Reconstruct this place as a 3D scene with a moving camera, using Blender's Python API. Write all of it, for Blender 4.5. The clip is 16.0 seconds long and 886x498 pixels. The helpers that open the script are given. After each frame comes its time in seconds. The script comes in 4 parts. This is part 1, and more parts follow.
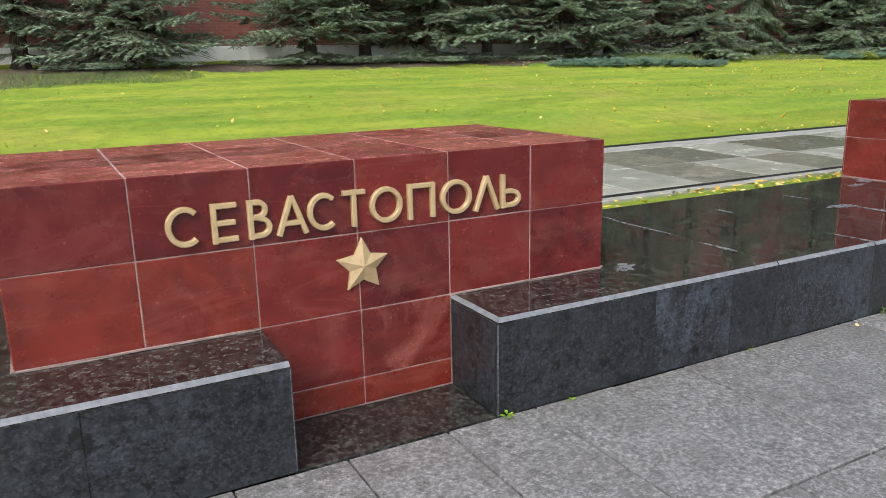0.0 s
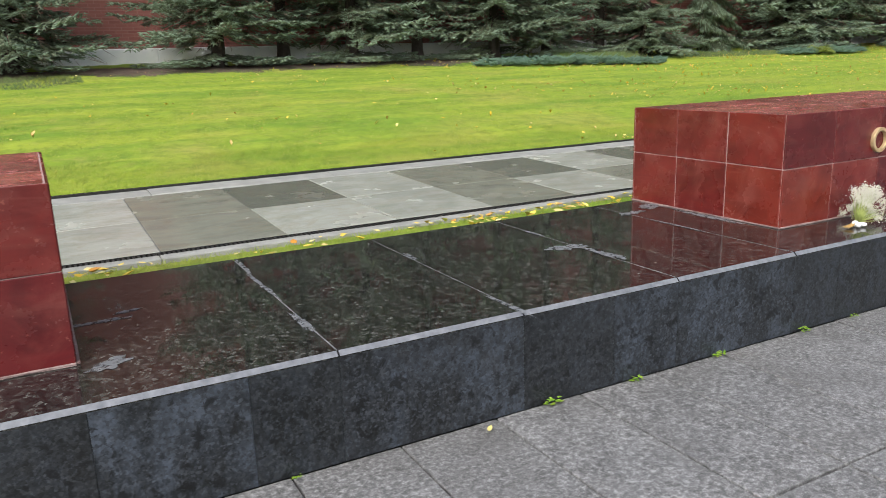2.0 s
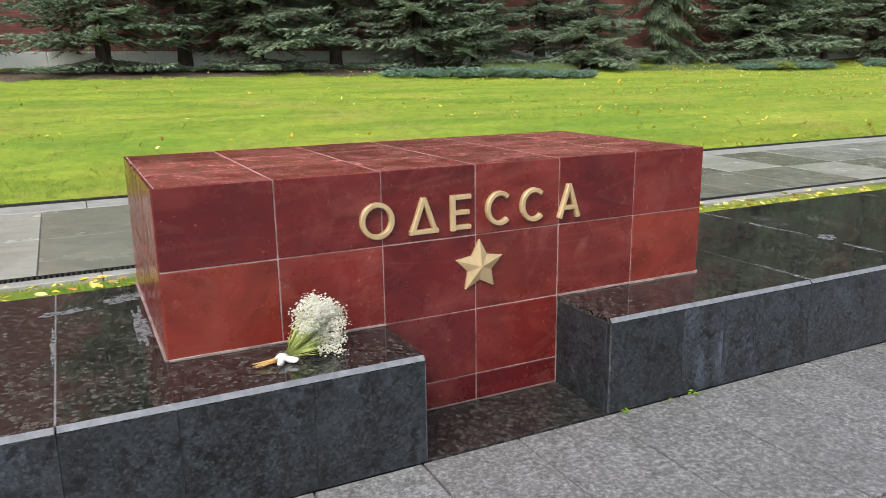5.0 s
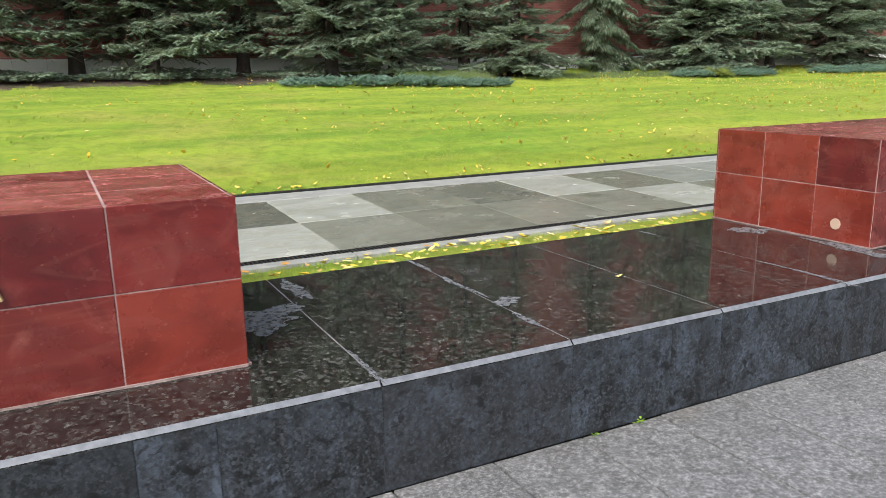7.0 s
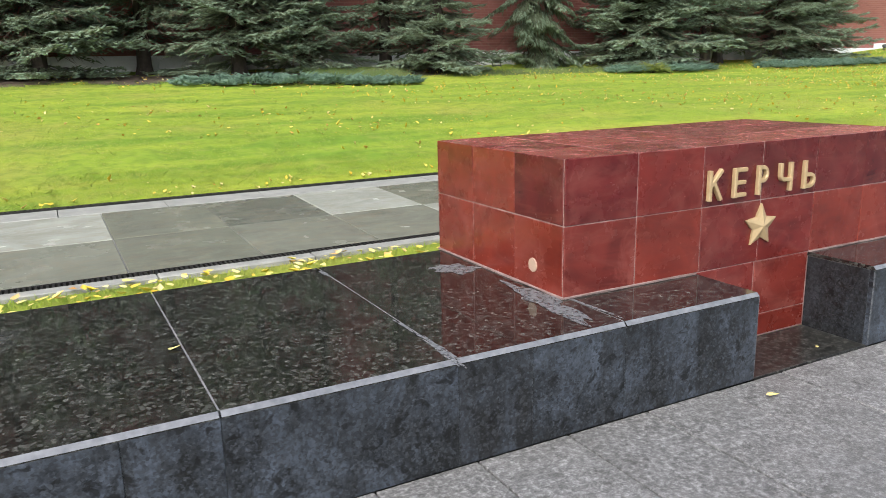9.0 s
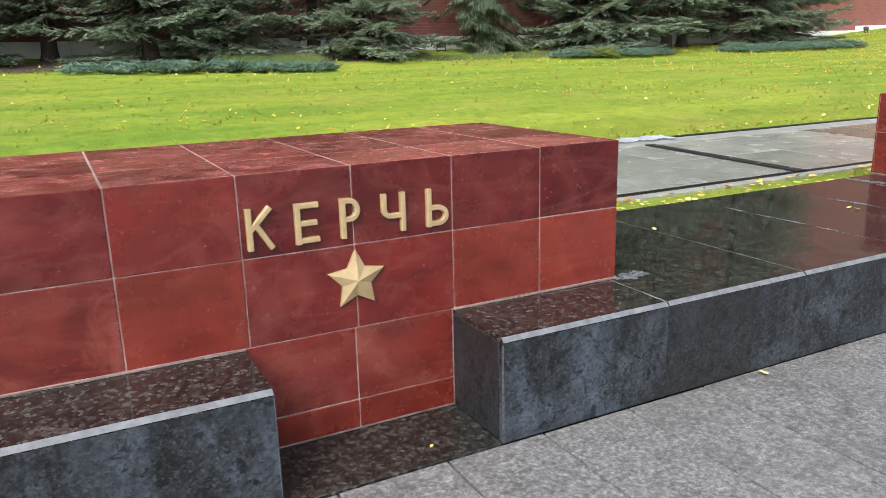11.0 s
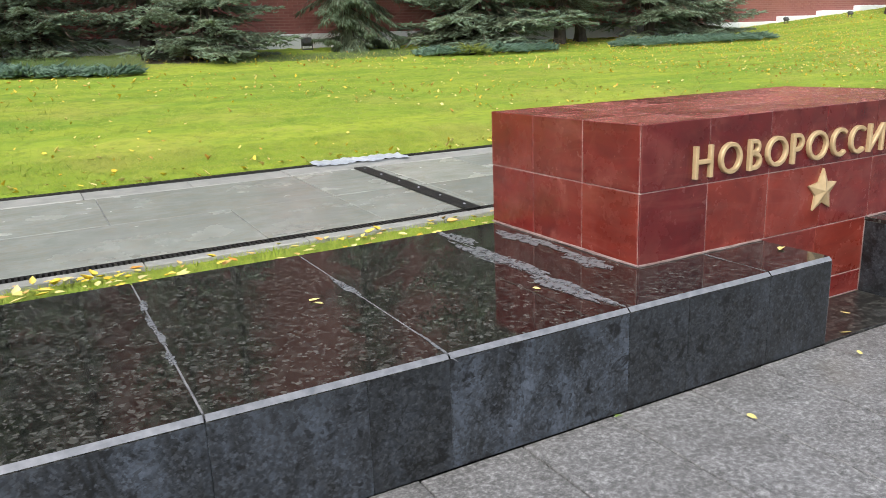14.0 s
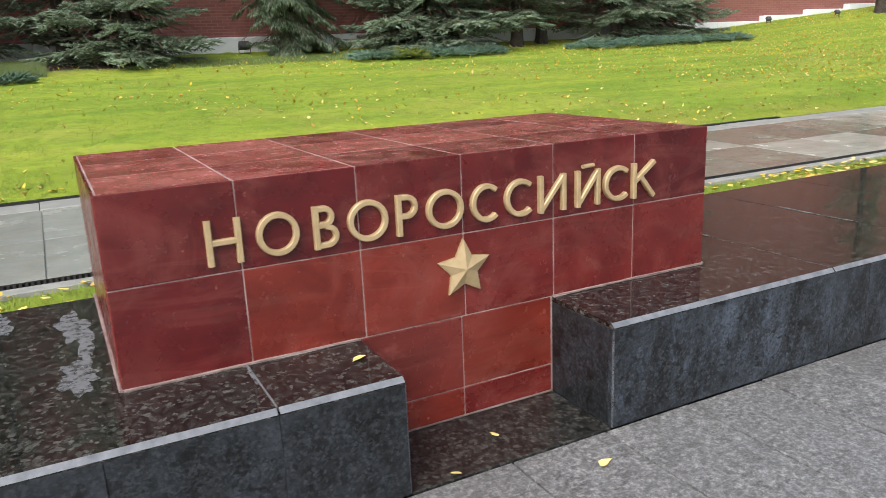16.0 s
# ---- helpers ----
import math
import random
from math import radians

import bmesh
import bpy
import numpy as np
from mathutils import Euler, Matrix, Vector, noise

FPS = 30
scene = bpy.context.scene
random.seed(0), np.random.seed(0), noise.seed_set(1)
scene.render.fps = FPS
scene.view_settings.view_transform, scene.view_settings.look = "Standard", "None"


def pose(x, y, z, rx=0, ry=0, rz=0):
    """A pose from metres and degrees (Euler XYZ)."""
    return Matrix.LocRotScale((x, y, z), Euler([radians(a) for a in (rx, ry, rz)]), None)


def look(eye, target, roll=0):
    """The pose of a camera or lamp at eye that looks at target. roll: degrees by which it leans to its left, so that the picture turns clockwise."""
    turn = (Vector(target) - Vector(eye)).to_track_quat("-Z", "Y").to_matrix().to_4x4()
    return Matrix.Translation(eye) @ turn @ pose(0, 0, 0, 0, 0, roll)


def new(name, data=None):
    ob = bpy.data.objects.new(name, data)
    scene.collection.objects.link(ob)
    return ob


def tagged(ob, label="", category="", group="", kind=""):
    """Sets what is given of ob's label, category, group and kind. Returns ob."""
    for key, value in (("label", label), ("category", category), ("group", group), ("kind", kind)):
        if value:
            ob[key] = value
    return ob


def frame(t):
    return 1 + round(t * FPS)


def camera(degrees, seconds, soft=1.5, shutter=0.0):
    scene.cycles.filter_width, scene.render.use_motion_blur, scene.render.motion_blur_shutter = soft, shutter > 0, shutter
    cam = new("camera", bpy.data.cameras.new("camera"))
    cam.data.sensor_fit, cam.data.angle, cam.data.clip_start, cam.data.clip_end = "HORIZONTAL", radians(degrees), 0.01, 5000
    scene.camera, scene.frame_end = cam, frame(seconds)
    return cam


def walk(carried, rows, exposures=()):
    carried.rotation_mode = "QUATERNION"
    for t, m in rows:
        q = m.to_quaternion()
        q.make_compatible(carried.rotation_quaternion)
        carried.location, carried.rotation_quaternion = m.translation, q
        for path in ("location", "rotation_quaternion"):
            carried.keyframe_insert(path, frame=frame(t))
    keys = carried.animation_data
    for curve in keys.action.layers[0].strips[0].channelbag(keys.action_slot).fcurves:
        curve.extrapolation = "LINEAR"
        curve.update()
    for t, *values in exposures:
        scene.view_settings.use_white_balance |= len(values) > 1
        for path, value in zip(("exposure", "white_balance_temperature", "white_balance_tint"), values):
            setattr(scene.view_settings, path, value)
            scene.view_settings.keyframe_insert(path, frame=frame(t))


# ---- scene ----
cam = camera(60.8, 16.0, soft=0.75, shutter=0.1)
PATH = [
    (0, (-0.144, 0.499, 1.474), (0.768, 2.213, 0.996), -1.2),
    (0.5, (0.429, 0.529, 1.476), (1.332, 2.248, 0.995), -1.4),
    (1, (1.073, 0.527, 1.457), (1.972, 2.248, 0.978), -1.9),
    (1.5, (1.654, 0.546, 1.436), (2.558, 2.265, 0.957), -2.0),
    (2, (2.295, 0.553, 1.448), (3.207, 2.266, 0.968), -1.9),
    (2.5, (2.848, 0.517, 1.453), (3.764, 2.229, 0.973), -1.8),
    (3, (3.443, 0.533, 1.428), (4.352, 2.249, 0.949), -1.7),
    (3.2, (3.652, 0.522, 1.437), (4.558, 2.24, 0.96), -1.3),
    (5.3, (6.125, 0.577, 1.508), (6.985, 2.323, 1.047), -0.9),
    (5.5, (6.339, 0.586, 1.513), (7.201, 2.332, 1.057), -0.9),
    (6, (6.957, 0.616, 1.504), (7.829, 2.359, 1.055), -0.8),
    (6.5, (7.519, 0.612, 1.498), (8.397, 2.352, 1.052), -0.9),
    (7, (8.105, 0.642, 1.513), (8.994, 2.377, 1.063), -1.0),
    (7.5, (8.66, 0.692, 1.502), (9.56, 2.42, 1.049), -1.1),
    (8, (9.264, 0.67, 1.479), (10.176, 2.392, 1.028), -1.2),
    (8.2, (9.475, 0.675, 1.497), (10.388, 2.396, 1.044), -1.2),
    (10.3, (11.876, 0.675, 1.496), (12.767, 2.4, 1.015), -1.6),
    (10.5, (12.109, 0.686, 1.499), (12.996, 2.411, 1.011), -1.5),
    (11, (12.742, 0.71, 1.492), (13.623, 2.435, 0.994), -1.5),
    (11.5, (13.304, 0.749, 1.472), (14.188, 2.471, 0.97), -1.6),
    (12, (13.949, 0.8, 1.476), (14.84, 2.518, 0.971), -1.7),
    (12.5, (14.529, 0.81, 1.482), (15.427, 2.526, 0.979), -1.9),
    (13, (15.16, 0.864, 1.455), (16.071, 2.573, 0.954), -2.0),
    (13.5, (15.751, 0.855, 1.452), (16.668, 2.559, 0.948), -2.2),
    (14, (16.396, 0.882, 1.455), (17.319, 2.582, 0.945), -2.3),
    (14.5, (16.942, 0.881, 1.462), (17.861, 2.58, 0.945), -2.3),
    (15, (17.551, 0.862, 1.45), (18.458, 2.568, 0.933), -2.5),
    (15.5, (18.104, 0.876, 1.463), (18.995, 2.59, 0.948), -2.5),
    (16, (18.71, 0.881, 1.486), (19.592, 2.602, 0.976), -2.5),
]
walk(cam, [(t, look(eye, target, roll)) for t, eye, target, roll in PATH], exposures=((0.0, 0.75), (2.5, 0.76), (5.5, 0.78), (6.5, 0.87), (8.0, 0.96), (10.5, 0.89), (12.5, 0.91), (14.5, 0.83), (16.0, 0.73)))

# ---- world and light: a bright overcast sky ----
SUN_EL, SUN_AZ = radians(45), radians(230)
world = bpy.data.worlds.new("world")
scene.world = world
world.use_nodes = True
wn, wl = world.node_tree.nodes, world.node_tree.links
sky = wn.new("ShaderNodeTexSky")
sky.sky_type = "NISHITA"
sky.sun_disc = False
sky.sun_elevation, sky.sun_rotation = SUN_EL, SUN_AZ
sky.dust_density, sky.air_density = 3.0, 1.0
cloud = wn.new("ShaderNodeHueSaturation")
cloud.inputs["Saturation"].default_value = 0.50
wl.new(sky.outputs["Color"], cloud.inputs["Color"])
wl.new(cloud.outputs["Color"], wn["Background"].inputs["Color"])
wn["Background"].inputs["Strength"].default_value = 0.13
sun = new("sun", bpy.data.lights.new("sun", "SUN"))
sun.data.energy, sun.data.angle, sun.data.color = 1.5, radians(35), (1.0, 0.97, 0.92)
toward = Vector((math.sin(SUN_AZ) * math.cos(SUN_EL), math.cos(SUN_AZ) * math.cos(SUN_EL), math.sin(SUN_EL)))
sun.matrix_basis = look(toward * 50, (0, 0, 0))


# ---- materials ----
class Nodes:
    """A short way to write node materials."""

    def __init__(self, name, rough=0.5, metal=0.0):
        self.mat = bpy.data.materials.new(name)
        self.mat.use_nodes = True
        self.n, self.l = self.mat.node_tree.nodes, self.mat.node_tree.links
        self.bsdf = self.n["Principled BSDF"]
        self.bsdf.inputs["Roughness"].default_value = rough
        self.bsdf.inputs["Metallic"].default_value = metal
        self.coords = self.n.new("ShaderNodeTexCoord")
        self.info = self.n.new("ShaderNodeObjectInfo")

    def put(self, socket, value):
        if hasattr(value, "is_output"):
            self.l.new(value, socket)
        else:
            socket.default_value = value

    def place(self, scale=(1, 1, 1), shift=True):
        """Object coordinates, stretched, and shifted from piece to piece."""
        m = self.n.new("ShaderNodeMapping")
        self.l.new(self.coords.outputs["Object"], m.inputs["Vector"])
        m.inputs["Scale"].default_value = scale
        if shift:
            k = self.math("MULTIPLY", self.info.outputs["Random"], 57.0)
            self.l.new(k, m.inputs["Location"])
        return m.outputs["Vector"]

    def noise(self, vec, scale, detail=4.0, rough=0.55, distort=0.0):
        t = self.n.new("ShaderNodeTexNoise")
        self.l.new(vec, t.inputs["Vector"])
        t.inputs["Scale"].default_value, t.inputs["Detail"].default_value = scale, detail
        t.inputs["Roughness"].default_value, t.inputs["Distortion"].default_value = rough, distort
        return t.outputs["Fac"]

    def noise_colour(self, vec, scale):
        t = self.n.new("ShaderNodeTexNoise")
        self.l.new(vec, t.inputs["Vector"])
        t.inputs["Scale"].default_value = scale
        return t.outputs["Color"]

    def voronoi(self, vec, scale, out="Color", feature="F1"):
        t = self.n.new("ShaderNodeTexVoronoi")
        t.feature = feature
        self.l.new(vec, t.inputs["Vector"])
        t.inputs["Scale"].default_value = scale
        return t.outputs[out]

    def ramp(self, fac, *stops):
        r = self.n.new("ShaderNodeValToRGB")
        self.l.new(fac, r.inputs["Fac"])
        e = r.color_ramp.elements
        while len(e) < len(stops):
            e.new(0.5)
        for k, (p, c) in zip(e, stops):
            k.position = p
            k.color = (*c, 1) if isinstance(c, tuple) else (c, c, c, 1)
        return r.outputs["Color"]

    def mix(self, fac, a, b, mode="MIX"):
        m = self.n.new("ShaderNodeMix")
        m.data_type, m.blend_type = "RGBA", mode
        self.put(m.inputs[0], fac)
        self.put(m.inputs[6], (*a, 1) if isinstance(a, tuple) else a)
        self.put(m.inputs[7], (*b, 1) if isinstance(b, tuple) else b)
        return m.outputs[2]

    def math(self, op, a, b=0.0):
        m = self.n.new("ShaderNodeMath")
        m.operation = op
        self.put(m.inputs[0], a)
        self.put(m.inputs[1], b)
        return m.outputs[0]

    def colour(self, c):
        self.put(self.bsdf.inputs["Base Color"], (*c, 1) if isinstance(c, tuple) else c)
        return self

    def roughness(self, r):
        self.put(self.bsdf.inputs["Roughness"], r)
        return self

    def bump(self, height, strength=0.3, distance=0.01):
        b = self.n.new("ShaderNodeBump")
        b.inputs["Strength"].default_value, b.inputs["Distance"].default_value = strength, distance
        self.l.new(height, b.inputs["Height"])
        self.l.new(b.outputs["Normal"], self.bsdf.inputs["Normal"])
        return self


def island(m):
    g = m.n.new("ShaderNodeNewGeometry")
    return g.outputs["Random Per Island"]


def red_stone(name, low, high, haze):
    """Polished quartzite between two tones, with a whitish bloom over part of it."""
    m = Nodes(name)
    v = m.place((1, 1, 1))
    streak = m.noise(m.place((1.0, 1.0, 5.0)), 1.8, 6, 0.62, 1.0)
    base = m.mix(m.info.outputs["Random"], low, high)
    c = m.mix(m.ramp(streak, (0.40, 0.0), (0.64, 0.55)), base, tuple(0.55 * k for k in low))
    cloud = m.noise(v, 2.4, 5, 0.6, 1.4)
    c = m.mix(m.ramp(cloud, (0.38, 0.45), (0.58, 0.0)), c, tuple(1.45 * k for k in high))
    pale = m.ramp(m.noise(v, 3.1, 6, 0.66, 1.2), (0.50, 0.0), (0.74, haze))
    c = m.mix(pale, c, (0.27, 0.078, 0.062))
    vein = m.ramp(m.noise(m.place((0.6, 0.6, 3.0)), 1.5, 4, 0.5, 1.2), (0.47, 0.0), (0.50, 0.12), (0.53, 0.0))
    c = m.mix(vein, c, (0.30, 0.11, 0.085))
    fleck = m.ramp(m.noise(v, 42.0, 2), (0.70, 0.0), (0.76, 0.35))
    c = m.mix(fleck, c, (0.42, 0.16, 0.12))
    m.colour(c).roughness(m.ramp(m.noise(v, 5.0, 5, 0.65), (0.3, 0.16), (0.7, 0.36)))
    return m.bump(m.noise(v, 26.0, 4), 0.10, 0.01).mat


def red_top():
    m = Nodes("red_quartzite_sky_gloss")
    v = m.place((1, 1, 1))
    # paler and pinker than the sides: sky gloss put into the colour
    base = m.ramp(m.info.outputs["Random"], (0.0, (0.13, 0.018, 0.018)), (0.5, (0.25, 0.040, 0.035)), (1.0, (0.38, 0.105, 0.080)))
    blot = m.ramp(m.noise(v, 7.0, 6, 0.65, 0.6), (0.40, 0.0), (0.68, 0.8))
    c = m.mix(blot, base, (0.52, 0.19, 0.17))
    c = m.mix(m.ramp(m.noise(v, 2.3, 3), (0.5, 0.0), (0.72, 0.6)), c, (0.11, 0.014, 0.014))
    m.colour(c).roughness(m.ramp(m.noise(v, 9.0, 5, 0.65), (0.35, 0.10), (0.65, 0.30)))
    return m.bump(m.noise(v, 34.0, 5, 0.7), 0.16, 0.008).mat


def crystals(m, v, scale, warp):
    """Random tones of interlocking crystals: two separate values per crystal."""
    bent = m.mix(warp, v, m.noise_colour(v, scale * 0.6))
    sep = m.n.new("ShaderNodeSeparateColor")
    m.l.new(m.voronoi(bent, scale), sep.inputs["Color"])
    return sep.outputs[0], sep.outputs[1]


def black_top(name, gloss):
    m = Nodes(name)
    v = m.place((1, 0.8, 1))
    a, b = crystals(m, v, 62.0, 0.020)
    c2, d2 = crystals(m, v, 95.0, 0.010)
    c = m.ramp(a, (0.0, (0.006, 0.007, 0.007)), (0.50, (0.017, 0.018, 0.016)), (0.78, (0.050, 0.052, 0.047)), (1.0, (0.115, 0.119, 0.109)))
    c = m.mix(m.ramp(b, (0.72, 0.0), (0.90, 0.6)), c, (0.030, 0.030, 0.027))
    c = m.mix(0.35, c, m.ramp(c2, (0.5, (0.006, 0.006, 0.006)), (0.85, (0.050, 0.050, 0.046)), (1.0, (0.17, 0.17, 0.155))))
    wet = m.noise(v, 3.6, 6, 0.7, 0.8)
    c = m.mix(m.ramp(wet, (0.58, 0.0), (0.76, 0.4)), c, (0.080, 0.085, 0.088))
    m.colour(c).roughness(m.ramp(wet, (0.42, gloss), (0.60, gloss + 0.05), (0.75, gloss + 0.3)))
    m.bsdf.inputs["Specular IOR Level"].default_value = 0.62
    return m.bump(a, 0.008, 0.004).mat


def black_face(name, bloom_most, fleck, tint):
    """Weathered granite: pits, pale crystals, and a bluish lime bloom that varies from slab to slab."""
    m = Nodes(name)
    v = m.place((1.0, 1.0, 1.0))
    a, b = crystals(m, v, 84.0, 0.018)
    n1 = m.noise(v, 26.0, 5, 0.72)
    n2 = m.noise(v, 5.0, 5, 0.7)
    c = m.ramp(a, (0.0, (0.004, 0.005, 0.005)), (0.50, (0.011, 0.012, 0.013)), (0.80, (0.026, 0.029, 0.032)), (1.0, tint))
    c = m.mix(0.45, c, m.ramp(n1, (0.42, (0.004, 0.005, 0.005)), (0.66, (0.036, 0.041, 0.048))))
    c = m.mix(m.math("MULTIPLY", m.ramp(m.info.outputs["Random"], (0.0, 1.0), (0.35, 0.0)), 0.18), c, (0.028, 0.023, 0.020))
    runs = m.noise(m.place((4.0, 4.0, 1.6)), 1.6, 7, 0.74, 0.6)
    some = m.ramp(m.info.outputs["Random"], (0.0, 0.55), (0.8, 1.0))
    lime = m.math("MULTIPLY", m.math("MULTIPLY", m.ramp(runs, (0.40, 0.0), (0.62, bloom_most)), m.ramp(n2, (0.36, 0.15), (0.60, 1.0))), m.math("MULTIPLY", some, m.ramp(b, (0.1, 0.4), (0.7, 1.0))))
    c = m.mix(lime, c, (0.095, 0.118, 0.155))
    pale, _ = crystals(m, v, 125.0, 0.012)
    c = m.mix(m.math("MULTIPLY", m.ramp(pale, (0.80, 0.0), (0.95, 1.0)), fleck), c, (0.105, 0.122, 0.150))
    pits = m.ramp(m.noise(v, 19.0, 4, 0.6, 0.5), (0.36, 0.8), (0.43, 0.0))
    c = m.mix(pits, c, (0.004, 0.0045, 0.005))
    m.bsdf.inputs["Specular IOR Level"].default_value = 0.4
    m.colour(c).roughness(m.ramp(n2, (0.3, 0.28), (0.7, 0.52)))
    return m.bump(n1, 0.25, 0.006).mat


def film(name, colour, seed_scale):
    """A broken thin film that lets the stone show between its patches."""
    m = Nodes(name, 0.45)
    v = m.place((1, 1, 1))
    n = m.noise(v, seed_scale, 5, 0.6)
    m.colour(m.mix(m.noise(v, 30.0, 4), colour, tuple(0.6 * k for k in colour)))
    m.put(m.bsdf.inputs["Alpha"], m.ramp(n, (0.30, 0.05), (0.56, 0.8)))
    return m.bump(m.noise(v, 50.0, 3), 0.2, 0.004).mat


def plain(name, a, b, scale, rough, bump=0.2, fine=40.0, metal=0.0, dist=0.006):
    m = Nodes(name, rough, metal)
    v = m.place((1, 1, 1))
    m.colour(m.mix(m.ramp(m.noise(v, scale, 5, 0.6), (0.3, 0.0), (0.7, 1.0)), a, b))
    return m.bump(m.noise(v, fine, 4, 0.65), bump, dist).mat


def paving():
    m = Nodes("grey_granite_paving")
    v = m.place((1, 1, 1))
    tone = m.ramp(m.info.outputs["Random"], (0.0, (0.165, 0.165, 0.168)), (1.0, (0.235, 0.235, 0.24)))
    grain = m.noise(v, 48.0, 7, 0.82)
    tone = m.mix(m.ramp(m.noise(v, 11.0, 6, 0.7, 0.6), (0.38, 0.85), (0.55, 0.0)), tone, (0.075, 0.074, 0.074))
    tone = m.mix(m.ramp(m.noise(m.place((1.0, 2.2, 1.0)), 6.0, 6, 0.7, 0.9), (0.52, 0.0), (0.70, 0.6)), tone, (0.34, 0.34, 0.35))
    c = m.mix(0.55, tone, m.ramp(grain, (0.36, 0.015), (0.46, 0.10), (0.54, 0.27), (0.64, 0.62)))
    c = m.mix(m.ramp(m.noise(v, 2.2, 6, 0.65), (0.45, 0.0), (0.75, 0.5)), c, (0.11, 0.107, 0.103))
    c = m.mix(m.ramp(m.noise(v, 1.3, 3), (0.68, 0.0), (0.82, 0.3)), c, (0.19, 0.165, 0.12))
    m.colour(c).roughness(m.ramp(m.noise(v, 3.0, 5), (0.3, 0.42), (0.7, 0.75)))
    return m.bump(grain, 0.4, 0.004).mat


def slate(name, low, high):
    m = Nodes(name)
    v = m.place((1, 1, 1))
    tone = m.mix(m.info.outputs["Random"], low, high)
    vein = m.ramp(m.noise(m.place((0.8, 1.6, 1)), 1.6, 7, 0.65, 1.5), (0.42, 0.0), (0.68, 0.5))
    c = m.mix(vein, tone, tuple(0.6 * k for k in low))
    rust = m.ramp(m.noise(m.place((0.7, 1.8, 1)), 2.3, 7, 0.62, 2.4), (0.50, 0.0), (0.56, 0.28), (0.62, 0.0))
    c = m.mix(rust, c, (0.30, 0.235, 0.155))
    c = m.mix(m.ramp(m.noise(v, 6.0, 6, 0.7), (0.5, 0.0), (0.75, 0.35)), c, tuple(min(0.56, 1.35 * k) for k in high))
    m.colour(c).roughness(m.ramp(m.noise(v, 2.2, 5), (0.35, 0.08), (0.65, 0.30)))
    return m.bump(m.noise(v, 14.0, 6, 0.7), 0.12, 0.01).mat


def brick():
    m = Nodes("old_red_brick", 0.85)
    v = m.n.new("ShaderNodeMapping")
    m.l.new(m.coords.outputs["Object"], v.inputs["Vector"])
    v.inputs["Rotation"].default_value = (radians(90), 0, 0)
    b = m.n.new("ShaderNodeTexBrick")
    m.l.new(v.outputs["Vector"], b.inputs["Vector"])
    b.inputs["Scale"].default_value = 1.0
    b.inputs["Brick Width"].default_value, b.inputs["Row Height"].default_value = 0.30, 0.085
    b.inputs["Mortar Size"].default_value, b.inputs["Bias"].default_value = 0.008, -0.1
    b.inputs["Color1"].default_value = (0.27, 0.100, 0.085, 1)
    b.inputs["Color2"].default_value = (0.215, 0.074, 0.063, 1)
    b.inputs["Mortar"].default_value = (0.30, 0.15, 0.13, 1)
    o = m.coords.outputs["Object"]
    c = m.mix(m.ramp(m.noise(o, 0.7, 6, 0.65), (0.42, 0.0), (0.72, 0.5)), b.outputs["Color"], (0.32, 0.125, 0.10))
    m.colour(c)
    return m.bump(b.outputs["Fac"], -0.5, 0.01).mat


def lawn_ground():
    m = Nodes("lawn", 0.9)
    o = m.coords.outputs["Object"]
    st = m.n.new("ShaderNodeMapping")
    m.l.new(o, st.inputs["Vector"])
    st.inputs["Scale"].default_value = (0.25, 1.4, 1)
    c = m.mix(m.ramp(m.noise(st.outputs["Vector"], 1.1, 5, 0.6), (0.35, 0.0), (0.68, 1.0)), (0.165, 0.29, 0.016), (0.36, 0.43, 0.036))
    c = m.mix(m.ramp(m.noise(o, 0.55, 4), (0.52, 0.0), (0.72, 0.55)), c, (0.40, 0.355, 0.075))
    c = m.mix(m.ramp(m.noise(o, 3.2, 6, 0.75), (0.54, 0.0), (0.74, 0.6)), c, (0.40, 0.35, 0.10))
    c = m.mix(m.ramp(m.noise(o, 5.5, 6, 0.75), (0.38, 0.45), (0.54, 0.0)), c, (0.09, 0.17, 0.011))
    m.colour(c)
    return m.bump(m.noise(o, 55.0, 4, 0.7), 0.6, 0.02).mat


def blade(name, a, b, c):
    m = Nodes(name, 0.55)
    o = m.coords.outputs["Object"]
    st = m.n.new("ShaderNodeMapping")
    m.l.new(o, st.inputs["Vector"])
    st.inputs["Scale"].default_value = (0.25, 1.4, 1)
    col = m.mix(m.ramp(m.noise(st.outputs["Vector"], 1.1, 5, 0.6), (0.35, 0.0), (0.68, 1.0)), a, b)
    col = m.mix(m.ramp(m.noise(o, 0.55, 4), (0.52, 0.0), (0.72, 0.6)), col, c)
    col = m.mix(m.ramp(m.noise(o, 5.5, 6, 0.75), (0.38, 0.4), (0.54, 0.0)), col, tuple(0.55 * k for k in a))
    col = m.mix(m.ramp(m.noise(st.outputs["Vector"], 2.6, 6, 0.7), (0.52, 0.0), (0.70, 0.75)), col, c)
    col = m.mix(m.ramp(island(m), (0.55, 0.0), (1.0, 0.55)), col, c)
    m.colour(m.mix(m.ramp(island(m), (0.0, 0.4), (0.35, 0.0)), col, tuple(0.55 * k for k in a)))
    m.bsdf.inputs["Transmission Weight"].default_value = 0.0
    return m.mat


def needles(name, a, b):
    m = Nodes(name, 0.6)
    c = m.mix(island(m), a, b)
    c = m.mix(m.ramp(m.noise(m.coords.outputs["Object"], 1.2, 3), (0.4, 0.0), (0.7, 0.5)), c, tuple(0.6 * k for k in a))
    m.colour(c)
    return m.bump(m.noise(m.coords.outputs["Object"], 70.0, 3, 0.7), 0.8, 0.02).mat


